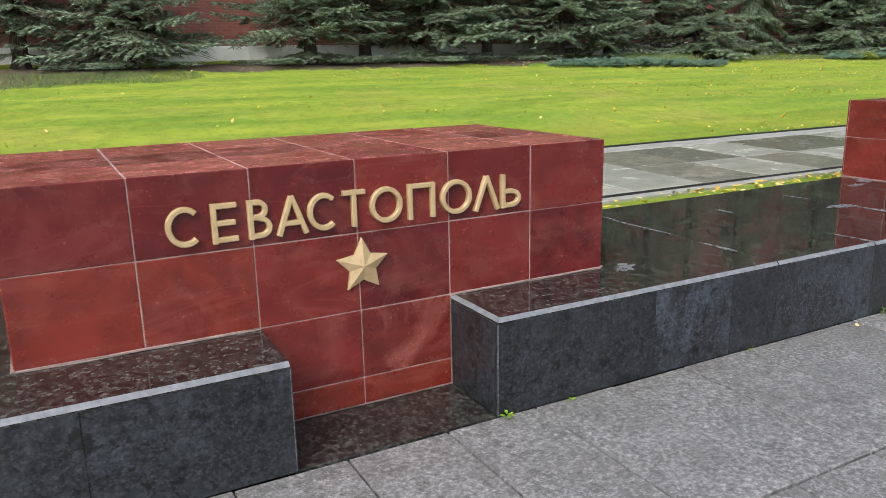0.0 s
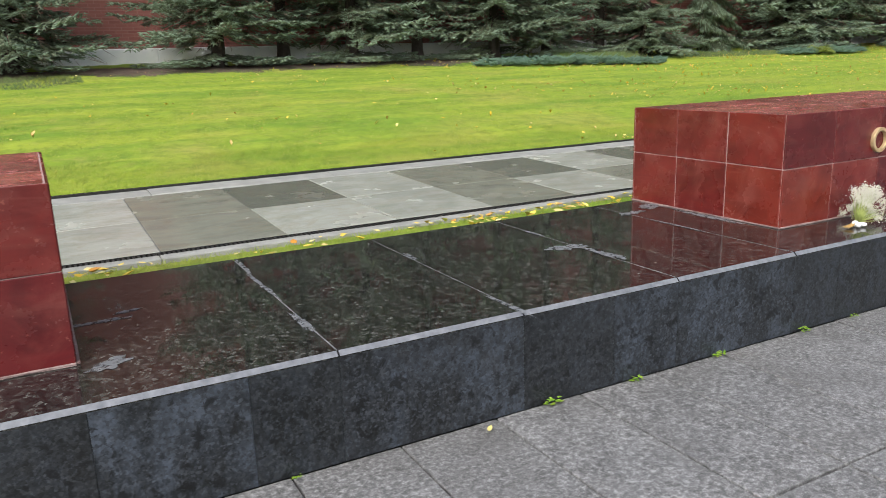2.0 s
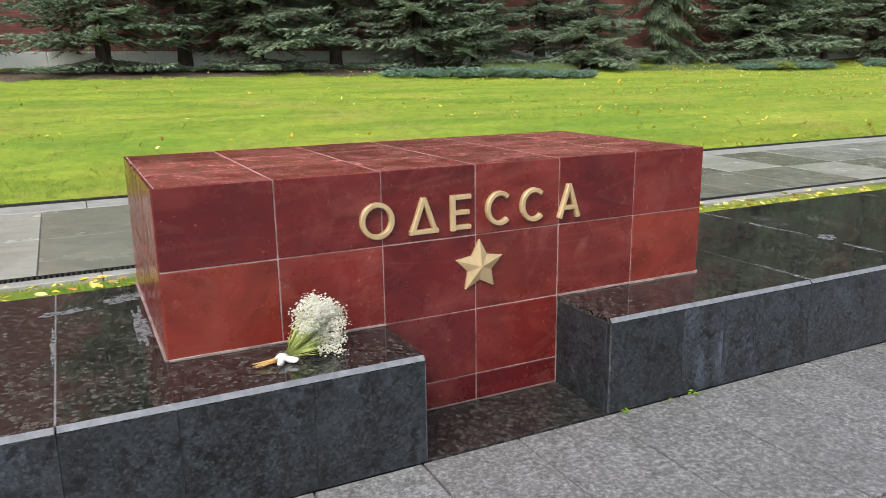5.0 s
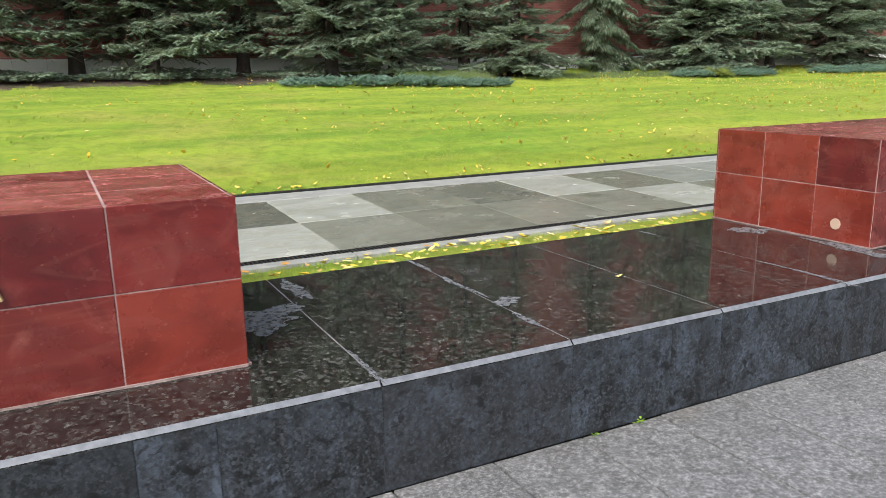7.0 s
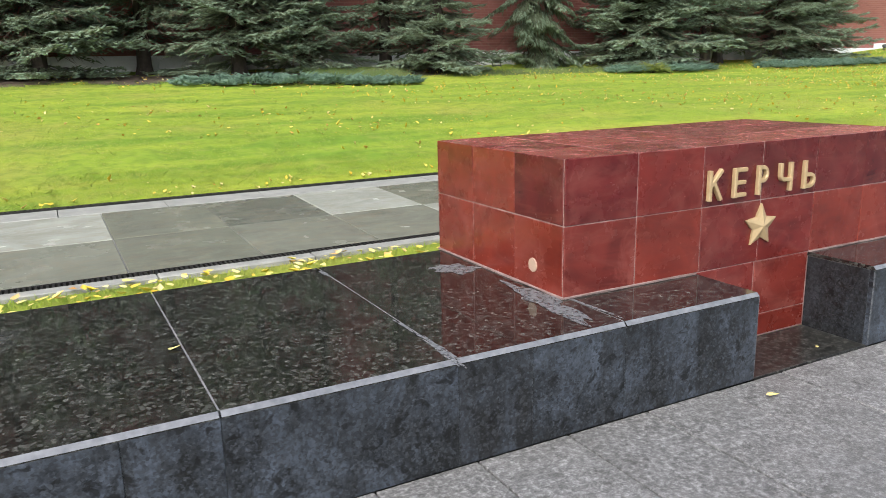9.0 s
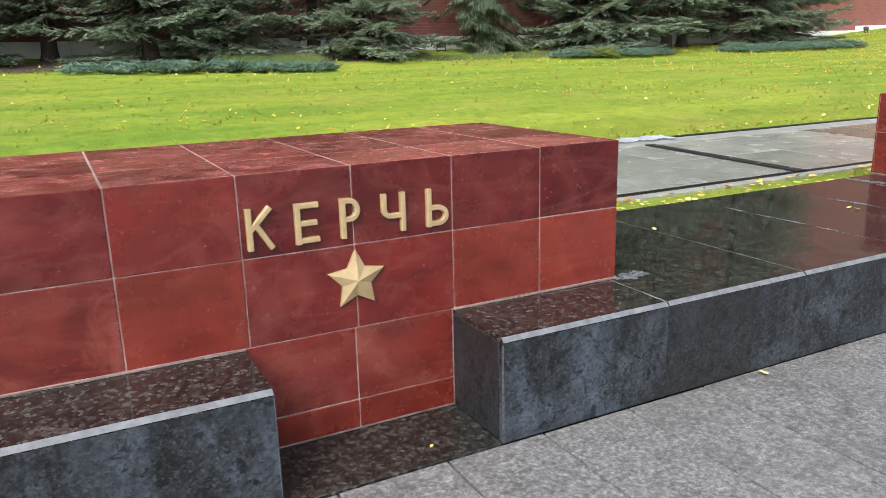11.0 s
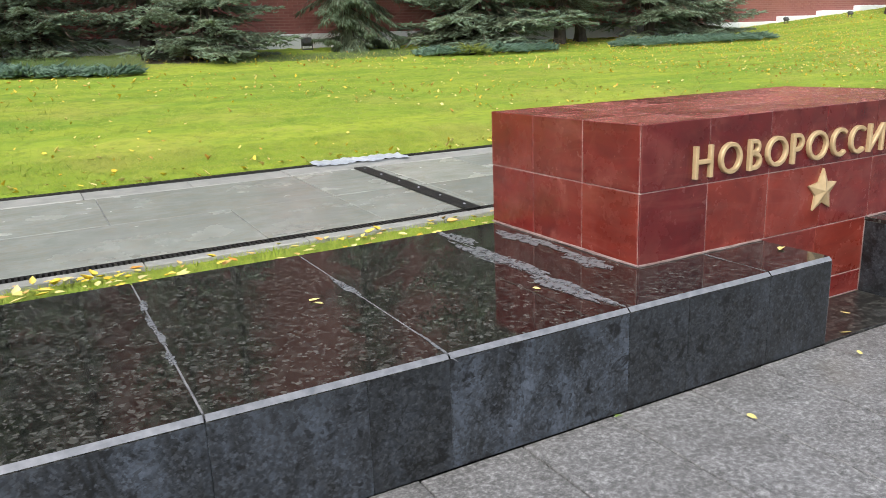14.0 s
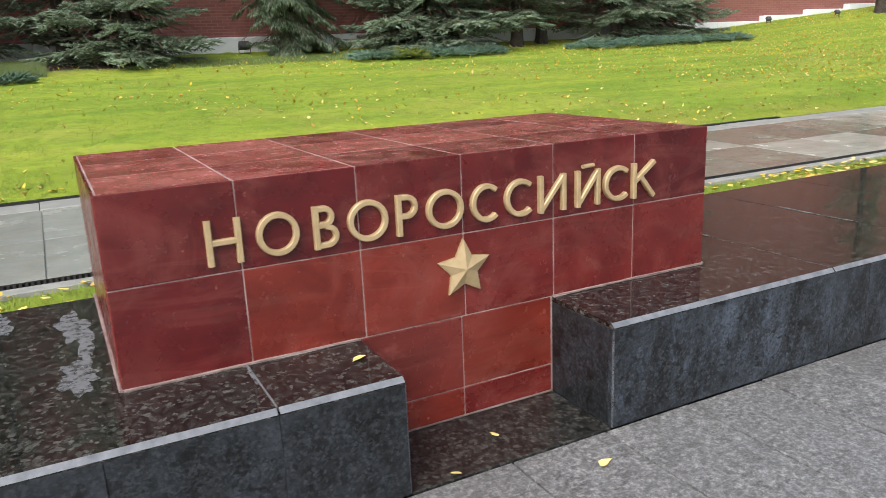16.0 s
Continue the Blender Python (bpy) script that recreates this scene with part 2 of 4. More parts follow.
def island_colour(name, stops, rough):
    m = Nodes(name, rough)
    m.colour(m.ramp(island(m), *stops))
    return m.mat


# d: wine-red stone, darkened in colour for the dark surroundings it mirrors
STONES = {"d": red_stone("wine_red_quartzite_dimmed", (0.082, 0.0076, 0.0094), (0.106, 0.0102, 0.0108), 0.35),
          "m": red_stone("red_quartzite", (0.120, 0.0122, 0.0116), (0.146, 0.0172, 0.0136), 0.45),
          "o": red_stone("rust_red_quartzite", (0.148, 0.0192, 0.0132), (0.182, 0.0270, 0.0166), 0.45),
          "p": red_stone("bloomed_red_quartzite", (0.120, 0.0160, 0.0135), (0.150, 0.0230, 0.0170), 1.0)}
RED_TOP, BLACK_TOP, NICHE = red_top(), black_top("polished_black_granite", 0.03), black_top("worn_black_granite", 0.30)
FACE_DARK = black_face("dark_weathered_granite", 0.32, 0.16, (0.040, 0.044, 0.047))
FACE_BLUE = black_face("blue_bloomed_granite", 0.85, 0.22, (0.060, 0.068, 0.080))
SLATES = {"d": slate("dark_wet_slate", (0.135, 0.142, 0.118), (0.175, 0.182, 0.155)), "m": slate("green_grey_slate", (0.20, 0.208, 0.168), (0.265, 0.272, 0.228)),
          "g": slate("mid_grey_slate", (0.29, 0.308, 0.28), (0.37, 0.39, 0.36)), "p": slate("pale_green_slate", (0.38, 0.395, 0.345), (0.47, 0.485, 0.43))}
PAVING, BRICK, LAWN = paving(), brick(), lawn_ground()
MORTAR = plain("pale_mortar", (0.50, 0.40, 0.38), (0.20, 0.12, 0.11), 5.0, 0.85, 0.4)
# lime at joints; wide patches are puddles, sky reflection put into the colour
SMEAR = film("lime_smear", (0.27, 0.285, 0.305), 34.0)
FILLER = plain("joint_filler", (0.27, 0.275, 0.285), (0.14, 0.14, 0.147), 18.0, 0.7, 0.3)
BEAD = plain("bead_mortar", (0.36, 0.28, 0.265), (0.22, 0.14, 0.13), 20.0, 0.85, 0.4)
# pale saw-cut stone; the sky it reflects is put into the bluish tint
SAWN = plain("sawn_edge_sky_tint", (0.23, 0.24, 0.265), (0.115, 0.125, 0.145), 24.0, 0.5, 0.3, 80.0)
WORN = plain("worn_granite_corner", (0.20, 0.21, 0.23), (0.035, 0.038, 0.042), 30.0, 0.6, 0.5, 60.0)
CONCRETE = plain("concrete", (0.05, 0.05, 0.048), (0.03, 0.03, 0.028), 6.0, 0.9, 0.4)
KERB = plain("pale_kerb_stone", (0.40, 0.40, 0.375), (0.26, 0.265, 0.25), 7.0, 0.5, 0.25)
BRONZE = plain("aged_gilt_bronze", (0.56, 0.42, 0.24), (0.44, 0.32, 0.17), 22.0, 0.45, 0.12, 90.0, 0.25)
IRON = plain("black_cast_iron", (0.018, 0.018, 0.018), (0.04, 0.038, 0.035), 12.0, 0.5, 0.3, 60.0, 0.4)
WHITEWASH = plain("whitewashed_stone", (0.84, 0.85, 0.87), (0.72, 0.74, 0.77), 1.6, 0.85, 0.3, 12.0)
EARTH = plain("needle_littered_earth", (0.085, 0.060, 0.045), (0.16, 0.115, 0.085), 3.0, 0.95, 0.8, 30.0, 0.0, 0.03)
BARK = plain("spruce_bark", (0.030, 0.024, 0.020), (0.070, 0.055, 0.046), 6.0, 0.9, 0.9, 25.0, 0.0, 0.02)
BLADE = blade("grass_blades", (0.180, 0.330, 0.016), (0.35, 0.445, 0.032), (0.46, 0.42, 0.095))
WILD = blade("wild_grass_blades", (0.075, 0.145, 0.030), (0.13, 0.21, 0.045), (0.20, 0.21, 0.08))
NEEDLE_OLD = needles("spruce_needles", (0.085, 0.112, 0.062), (0.165, 0.205, 0.118))
NEEDLE_NEW = needles("spruce_needle_tips", (0.175, 0.255, 0.160), (0.285, 0.385, 0.280))
DEADWOOD = plain("dry_spruce_twigs", (0.13, 0.085, 0.065), (0.20, 0.14, 0.11), 8.0, 0.9, 0.3)
JUNIPER = needles("juniper_needles", (0.10, 0.19, 0.13), (0.21, 0.33, 0.25))
JUNIPER_GOLD = needles("golden_juniper_needles", (0.14, 0.20, 0.03), (0.30, 0.34, 0.06))
LEAF = island_colour("yellow_leaf", ((0.0, (0.72, 0.46, 0.03)), (0.35, (0.78, 0.60, 0.09)), (0.7, (0.76, 0.68, 0.32)), (1.0, (0.60, 0.26, 0.03))), 0.5)
WEED = island_colour("weed_leaf", ((0.0, (0.12, 0.28, 0.02)), (1.0, (0.30, 0.42, 0.04))), 0.55)
BLOSSOM = island_colour("dried_white_blossom", ((0.0, (0.72, 0.70, 0.60)), (0.6, (0.80, 0.79, 0.72)), (1.0, (0.62, 0.66, 0.42))), 0.8)
STALK = island_colour("green_stalk", ((0.0, (0.30, 0.40, 0.08)), (1.0, (0.48, 0.52, 0.18))), 0.6)
STRAW = island_colour("dry_straw", ((0.0, (0.50, 0.30, 0.09)), (1.0, (0.66, 0.45, 0.18))), 0.7)
PAPER = plain("white_paper_wrap", (0.80, 0.80, 0.78), (0.68, 0.68, 0.66), 20.0, 0.7, 0.3)
PLASTIC = plain("pale_plastic_sheet", (0.84, 0.87, 0.92), (0.60, 0.65, 0.72), 9.0, 0.35, 0.3)
PLUG = plain("pale_repair_mortar", (0.50, 0.36, 0.27), (0.42, 0.29, 0.22), 30.0, 0.8, 0.3)
GREYMETAL = plain("grey_painted_metal", (0.10, 0.105, 0.11), (0.06, 0.062, 0.066), 10.0, 0.45, 0.1, 40.0, 0.3)
GLASS = Nodes("lamp_glass", 0.08)
GLASS.colour((0.25, 0.27, 0.29))
GLASS = GLASS.mat


# ---- mesh helpers ----
def mesh_of(name, bm, *mats):
    me = bpy.data.meshes.new(name)
    bm.to_mesh(me)
    bm.free()
    for m in mats:
        me.materials.append(m)
    return me


def part(name, bm, material, parent, label=""):
    ob = new(name, mesh_of(name, bm, material))
    ob.parent = parent
    return tagged(ob, label) if label else ob


def piece(name, me, parent, x, y, z, rot=None):
    ob = new(name, me)
    ob.parent = parent
    ob.location = (x, y, z)
    if rot:
        ob.rotation_euler = rot
    return ob


def empty(name, x, y, z, label, category, group=""):
    ob = new(name)
    ob.location = (x, y, z)
    ob.empty_display_size = 0.1
    return tagged(ob, label, category, group)


def box(sx, sy, sz, at=(0, 0, 0), bevel=0.0, bm=None):
    bm = bm or bmesh.new()
    made = bmesh.ops.create_cube(bm, size=1.0, matrix=Matrix.Translation(at) @ Matrix.Diagonal((sx, sy, sz, 1)))
    if bevel:
        edges = {e for v in made["verts"] for e in v.link_edges}
        bmesh.ops.bevel(bm, geom=list(edges), offset=bevel, segments=1, affect="EDGES")
    return bm


def arrays(name, verts, tris, *mats, index=None):
    """A mesh from numpy arrays of corners and triangles."""
    me = bpy.data.meshes.new(name)
    verts, tris = np.asarray(verts, np.float32), np.asarray(tris, np.int32)
    me.vertices.add(len(verts))
    me.vertices.foreach_set("co", verts.ravel())
    me.loops.add(tris.size)
    me.loops.foreach_set("vertex_index", tris.ravel())
    me.polygons.add(len(tris))
    me.polygons.foreach_set("loop_start", np.arange(0, tris.size, 3, dtype=np.int32))
    for m in mats:
        me.materials.append(m)
    if index is not None:
        me.polygons.foreach_set("material_index", np.asarray(index, np.int32))
    me.update(calc_edges=True)
    return me


def spindles(p0, p1, r):
    """Slim three-sided spindles from p0 to p1: twigs with their needles."""
    n = len(p0)
    d = p1 - p0
    up = np.tile(np.array([0.13, 0.21, 1.0]), (n, 1))
    u = np.cross(d, up)
    u /= np.linalg.norm(u, axis=1, keepdims=True) + 1e-9
    w = np.cross(d, u)
    w /= np.linalg.norm(w, axis=1, keepdims=True) + 1e-9
    mid = p0 + 0.42 * d
    v = np.empty((n, 5, 3))
    v[:, 0], v[:, 4] = p0, p1
    for k in range(3):
        a = 2 * math.pi * k / 3 + 0.5
        v[:, 1 + k] = mid + r[:, None] * (math.cos(a) * u + math.sin(a) * w)
    f = np.array([(0, 2, 1), (0, 3, 2), (0, 1, 3), (4, 1, 2), (4, 2, 3), (4, 3, 1)])
    return v.reshape(-1, 3), (f[None] + 5 * np.arange(n)[:, None, None]).reshape(-1, 3)


def ground_z(x, y):
    z = np.interp(y, (-900, 4.46, 4.52, 5.43, 5.46, 8.23, 8.26, 11.1, 17.5, 21, 24, 900),
                  (-0.075, -0.075, 0.375, 0.275, 0.19, 0.24, 0.35, 0.68, 1.21, 1.50, 1.74, 1.74))
    t = np.clip((np.asarray(y) - 9) / 13, 0, 1)
    return z + np.clip(np.asarray(x) - 40, 0, 40) * 0.075 * t * t * (3 - 2 * t)


# ---- ground ----
def earth_edge(x):
    """Where the lawn gives way to bare earth under the spruces: nearer at the west end, and where a gap opens in the row."""
    return 19.9 + 0.4 * np.sin(x * 0.9) + 0.3 * np.sin(x * 2.3 + 1) - 2.6 * np.clip((3.2 - x) / 2.5, 0, 1) - 0.9 * np.exp(-((x - 8.6) / 1.2) ** 2)


def ground():
    xs = np.concatenate(([-900, -300, -100, -40], np.arange(-12, 60, 0.25), [62, 66, 72, 80, 120, 300, 900]))
    ys = np.concatenate(([-900, -300, -100, -30, 0, 3.0, 4.46, 4.52, 5.0, 5.43, 5.46, 8.23, 8.26], np.arange(8.6, 17, 0.4), np.arange(17, 23.4, 0.2), [30, 100, 300, 900]))
    gx, gy = np.meshgrid(xs, ys, indexing="ij")
    gz = ground_z(gx, gy)
    rng = np.random.default_rng(3)
    bumpy = (gy > 9) & (gy < 26) & (np.abs(gx) < 70)
    gz = gz + bumpy * rng.normal(0, 0.012, gz.shape)
    nx, ny = gx.shape
    i, j = np.meshgrid(np.arange(nx - 1), np.arange(ny - 1), indexing="ij")
    a = (i * ny + j).ravel()
    tris = np.concatenate((np.stack((a, a + ny, a + ny + 1), 1), np.stack((a, a + ny + 1, a + 1), 1)))
    cx, cy = (gx[:-1, :-1] + 0.2).ravel(), (gy[:-1, :-1] + 0.2).ravel()
    edge = earth_edge(cx) + rng.normal(0, 0.12, cx.shape)
    earth = (cy > edge) & (cy < 21.7 + 0.3 * np.sin(cx * 1.7)) & (cx > -20) & (cx < 21 + rng.normal(0, 0.5, cx.shape))
    me = arrays("ground", np.stack((gx.ravel(), gy.ravel(), gz.ravel()), 1), tris, LAWN, EARTH, index=np.concatenate((earth, earth)).astype(int))
    tagged(new("ground", me), "bright green mown lawn rising to the wall", "lawn", kind="structure")


ground()


def blades(name, n, xr, yr, h, w, seed, mat, label, keep=None, spread=0.5):
    rng = np.random.default_rng(seed)
    x, y = rng.uniform(*xr, n), rng.uniform(*yr, n)
    if keep is not None:
        ok = keep(x, y)
        x, y = x[ok], y[ok]
    n = len(x)
    z = ground_z(x, y) - 0.004
    a, hh = rng.uniform(0, 2 * math.pi, n), h * rng.uniform(0.5, 1.3, n)
    lx, ly = rng.normal(0, spread, n) * hh, rng.normal(0, spread, n) * hh
    ww = w * rng.uniform(0.6, 1.3, n)
    v = np.empty((n, 3, 3))
    v[:, 0] = np.stack((x - ww * np.cos(a), y - ww * np.sin(a), z), 1)
    v[:, 1] = np.stack((x + ww * np.cos(a), y + ww * np.sin(a), z), 1)
    v[:, 2] = np.stack((x + lx, y + ly, z + hh), 1)
    up = np.cross(v[:, 1] - v[:, 0], v[:, 2] - v[:, 0]) @ np.array([-0.5, -0.86, 0.25])
    v[up < 0] = v[up < 0][:, (1, 0, 2)]
    me = arrays(name, v.reshape(-1, 3), np.arange(3 * n).reshape(-1, 3), mat)
    me.normals_split_custom_set_from_vertices(np.tile(np.array([0.0, -0.1, 0.995]), (3 * n, 1)).tolist())
    return tagged(new(name, me), label, "grass", kind="stuff")


def not_earth(x, y):
    return (y < earth_edge(x) - 0.05) | (x > 21.5) | (y > 21.7)


blades("lawn_grass", 130000, (-2, 34), (8.27, 9.6), 0.028, 0.005, 11, BLADE, "short green lawn grass along the slate path", None, 0.9)
blades("lawn_grass", 190000, (-6, 42), (9.6, 14.5), 0.020, 0.007, 12, BLADE, "short green mown lawn grass", None, 1.0)
blades("lawn_grass", 110000, (-8, 58), (14.5, 22.9), 0.020, 0.012, 13, BLADE, "short green lawn grass below the wall", not_earth, 1.0)
blades("verge_grass", 60000, (-2.5, 28), (4.60, 5.42), 0.036, 0.0035, 14, BLADE, "narrow strip of green grass behind the plinth", None, 0.6)


# ---- brick wall with whitewashed base ----
def brick_wall():
    wall = new("wall_north", mesh_of("wall_north", box(1100, 2.0, 13.0, (0, 24.2, 5.8)), BRICK))
    tagged(wall, "tall old red brick fortress wall", "wall", kind="structure")
    rows = [(-60, 45.0, 2.07)] + [(45.0 + 2.6 * k, 47.6 + 2.6 * k, 2.27 + 0.2 * k) for k in range(12)]
    for x0, x1, top in rows:
        n = max(1, round((x1 - x0) / 2.6))
        w = (x1 - x0) / n
        me = mesh_of("wall_base", box(w - 0.004, 0.30, top - 0.4, (0, 0, 0), 0.02), WHITEWASH)
        for k in range(n):
            ob = piece("wall_base", me, wall, x0 + w * (k + 0.5), 23.07, 0.4 + (top - 0.4) / 2)


brick_wall()


# ---- spruces ----
def cones(p0, p1, r):
    """Open three-sided cones from p0 to a point at p1: shoots with their needles."""
    n = len(p0)
    d = p1 - p0
    u = np.cross(d, np.array([0.13, 0.21, 1.0]))
    u /= np.linalg.norm(u, axis=1, keepdims=True) + 1e-9
    w = np.cross(d, u)
    w /= np.linalg.norm(w, axis=1, keepdims=True) + 1e-9
    v = np.empty((n, 4, 3))
    for k in range(3):
        a = 2 * math.pi * k / 3 + 0.5
        v[:, k] = p0 + r[:, None] * (math.cos(a) * u + math.sin(a) * w)
    v[:, 3] = p1
    f = np.array([(0, 1, 3), (1, 2, 3), (2, 0, 3)])
    return v.reshape(-1, 3), (f[None] + 4 * np.arange(n)[:, None, None]).reshape(-1, 3)


def branch(seed, fine):
    """Shoots of one spruce branch, a metre long along x, its side twigs hanging: starts, ends, radii, and 1 where it is young growth."""
    rng = np.random.default_rng(seed)
    p, q, r, young = [], [], [], []
    big = 1.0 if fine else 1.9
    for s in np.linspace(0.10, 0.97, 21 if fine else 9):
        for side in (-1, 1):
            s1 = s + rng.uniform(-0.025, 0.025)
            length = (0.30 * (1.05 - s1) + 0.07) * rng.uniform(0.6, 1.25)
            a = side * radians(rng.uniform(35, 66))
            sag = rng.uniform(-0.75, -0.10)
            d = np.array([math.cos(a), math.sin(a), 0.0])
            m = max(2, int(length / (0.036 * big)))
            for k in range(m):
                f = (k + 0.7) / m
                c = np.array([s1, 0, 0.01]) + d * length * f + np.array([0, 0, length * (sag * f - 0.45 * sag * f * f)])
                for turn in (-1, 1):
                    e = turn * radians(rng.uniform(18, 58))
                    ax = np.array([d[0] * math.cos(e) - d[1] * math.sin(e), d[0] * math.sin(e) + d[1] * math.cos(e), rng.uniform(-0.55, 0.45)])
                    p.append(c)
                    q.append(c + ax * rng.uniform(0.036, 0.066) * big)
                    r.append(rng.uniform(0.0075, 0.0125) * big)
                    young.append(int(f * (0.55 + 0.6 * s1) > 0.5 and rng.random() < 0.7))
    for k in range(14 if fine else 6):
        s1 = rng.uniform(0.5, 1.0)
        p.append(np.array([s1, 0, 0]))
        q.append(np.array([s1 + 0.08, rng.uniform(-0.03, 0.03), rng.uniform(-0.01, 0.05)]))
        r.append(0.010 * big)
        young.append(1)
    return np.array(p), np.array(q), np.array(r), np.array(young)


FINE = [branch(100 + k, True) for k in range(6)]
COARSE = [branch(200 + k, False) for k in range(4)]


def bend(pts, length, droop, lift, yaw, base, roll):
    """Carry branch points to the tree: they sag, and lift again at the tip."""
    x, y, z = pts[:, 0] * length, pts[:, 1] * length, pts[:, 2] * length
    s = pts[:, 0]
    z = z + roll * y + length * (droop * s + lift * s * s)
    c, t = math.cos(yaw), math.sin(yaw)
    return np.stack((base[0] + c * x - t * y, base[1] + t * x + c * y, base[2] + z), 1)


def spruce(x, y, height, radius, seed, lowest=0.9, weep=0.0, skirts=4, sparse=0.12, lean=0.0, cone=0.0, label="tall blue-green spruce with drooping lower branches"):
    rng = np.random.default_rng(seed)
    z0 = float(ground_z(x, y))
    tree = empty("spruce_tree", x, y, z0 - 0.05, label, "tree", "row of spruces before the wall")
    # tapered trunk with a flared foot
    bm = bmesh.new()
    rings, n = [], 10
    for h, rr in ((-0.1, 0.30), (0.08, 0.23), (0.3, 0.185), (0.9, 0.165), (2.0, 0.14), (height * 0.45, 0.10), (height * 0.8, 0.05), (height, 0.01)):
        rings.append([bm.verts.new((lean * h + rr * math.cos(2 * math.pi * k / n) * rng.uniform(0.9, 1.1), rr * math.sin(2 * math.pi * k / n) * rng.uniform(0.9, 1.1), h)) for k in range(n)])
    for a, b in zip(rings, rings[1:]):
        for k in range(n):
            bm.faces.new((a[k], a[(k + 1) % n], b[(k + 1) % n], b[k]))
    part("trunk", bm, BARK, tree)
    V, F, I, off = [], [], [], 0

    def add(v, f, i):
        nonlocal off
        V.append(v)
        F.append(f + off)
        I.append(i)
        off += len(v)

    def limb(length, droop, lift, yaw, base, fine, floor=-9.0):
        P, Q, R, Y = (FINE if fine else COARSE)[rng.integers(6 if fine else 4)]
        tilt = rng.uniform(-0.22, 0.22)
        p, q = bend(P, length, droop, lift, yaw, base, tilt), bend(Q, length, droop, lift, yaw, base, tilt)
        if weep:
            q[:, 2] -= weep * 0.35 * rng.uniform(0.3, 1.0, len(q))
        rise = floor + 0.13 * rng.random(len(p))
        p[:, 2], q[:, 2] = np.maximum(p[:, 2], rise), np.maximum(q[:, 2], rise + 0.02)
        v, t = cones(p, q, R * length)
        add(v, t, np.repeat(Y, 3))
        # bare wood inside
        s = np.linspace(0, 0.9, 5)[:, None]
        axis = bend(np.hstack((s, 0 * s, 0 * s)), length, droop, lift, yaw, base, tilt)
        v, t = spindles(axis[:-1], axis[1:] + 0.1 * (axis[1:] - axis[:-1]), np.array([0.024, 0.020, 0.015, 0.010]))
        add(v, t, np.full(len(t), 2))

    h = lowest
    while h < height - 0.3:
        low = h < 2.9
        count = 8
        first = rng.uniform(0, 6.28)
        for k in range(count):
            yaw = first + 2 * math.pi * k / count + rng.uniform(-0.3, 0.3)
            if rng.random() < (0.75 if math.sin(yaw) > 0.3 and (sparse > 0.1 or h > 2.9) else (sparse if low else 0.04)):
                continue
            f = h / height
            wide = max(1 - h / cone, 0.5 * (1 - f)) if cone else (1 - f) ** (0.85 if low else 0.65)
            length = radius * wide * rng.uniform(0.66, 1.12) + 0.2
            droop = -0.30 + 0.25 * f + rng.uniform(-0.12, 0.10) - weep
            lift = 0.17 + rng.uniform(-0.06, 0.09) - 0.3 * weep
            limb(length, droop, lift, yaw, (lean * h, 0, h + rng.uniform(-0.14, 0.14) + 0.1), low and math.sin(yaw) < 0.3)
        h += rng.uniform(0.25, 0.36) if low else rng.uniform(0.38, 0.5)
    # sparse skirt that sweeps the ground
    for k in range(skirts):
        limb(radius * rng.uniform(0.55, 0.95), rng.uniform(-0.30, -0.18), rng.uniform(0.08, 0.16), rng.uniform(-3.5, 0.36), (0, 0, rng.uniform(0.30, 0.50)), True, 0.05)
    # dry bare twigs hanging low round the trunk
    m = 240
    a, d = rng.uniform(0, 6.28, m), rng.uniform(0.1, 0.75 * radius, m)
    p = np.stack((d * np.cos(a), d * np.sin(a), lowest + rng.uniform(-0.35, 0.9, m)), 1)
    reach = rng.uniform(0.15, 0.55, m)
    q = p + np.stack((np.cos(a) * reach, np.sin(a) * reach, -rng.uniform(0.1, 0.4, m)), 1)
    v, t = spindles(p, q, rng.uniform(0.004, 0.009, m))
    add(v, t, np.full(len(t), 3))
    crown = new("crown", arrays("crown", np.concatenate(V), np.concatenate(F), NEEDLE_OLD, NEEDLE_NEW, BARK, DEADWOOD, index=np.concatenate(I)))
    crown.parent = tree
    return tree


BROAD, OPEN = "broad low spruce with branches sweeping the ground", "tall blue-green spruce, bare trunk showing between drooping branches"
# x, y, height, radius, lowest whorl, skirts, sparseness
SPRUCES = ((-4.2, 21.6, 13, 2.4, 0.9, 3, 0.15, OPEN), (-0.2, 21.6, 13, 1.7, 1.0, 3, 0.2, OPEN), (2.1, 20.9, 13, 2.6, 0.72, 5, 0.05, BROAD), (6.85, 21.2, 14, 2.5, 1.0, 8, 0.14, OPEN),
           (8.9, 22.2, 12, 1.1, 1.4, 0, 0.4, OPEN), (10.6, 21.2, 14, 2.4, 0.95, 7, 0.08, OPEN), (13.0, 21.9, 13, 1.8, 1.2, 0, 0.15, OPEN), (15.2, 21.0, 15, 2.4, 1.0, 3, 0.08, OPEN),
           (16.9, 20.6, 13, 1.8, 0.6, 5, 0.05, BROAD), (19.4, 21.1, 13, 2.0, 1.1, 0, 0.15, OPEN), (20.7, 20.3, 13, 2.0, 0.45, 8, 0.03, BROAD), (28.6, 20.9, 14, 3.0, 0.45, 6, 0.05, BROAD),
           (31.8, 20.9, 13, 2.0, 1.05, 0, 0.15, OPEN), (33.2, 21.6, 13, 1.6, 1.2, 0, 0.3, OPEN), (35.6, 20.9, 14, 2.3, 0.9, 2, 0.08, OPEN), (38.0, 21.2, 13, 2.1, 0.55, 3, 0.05, OPEN))
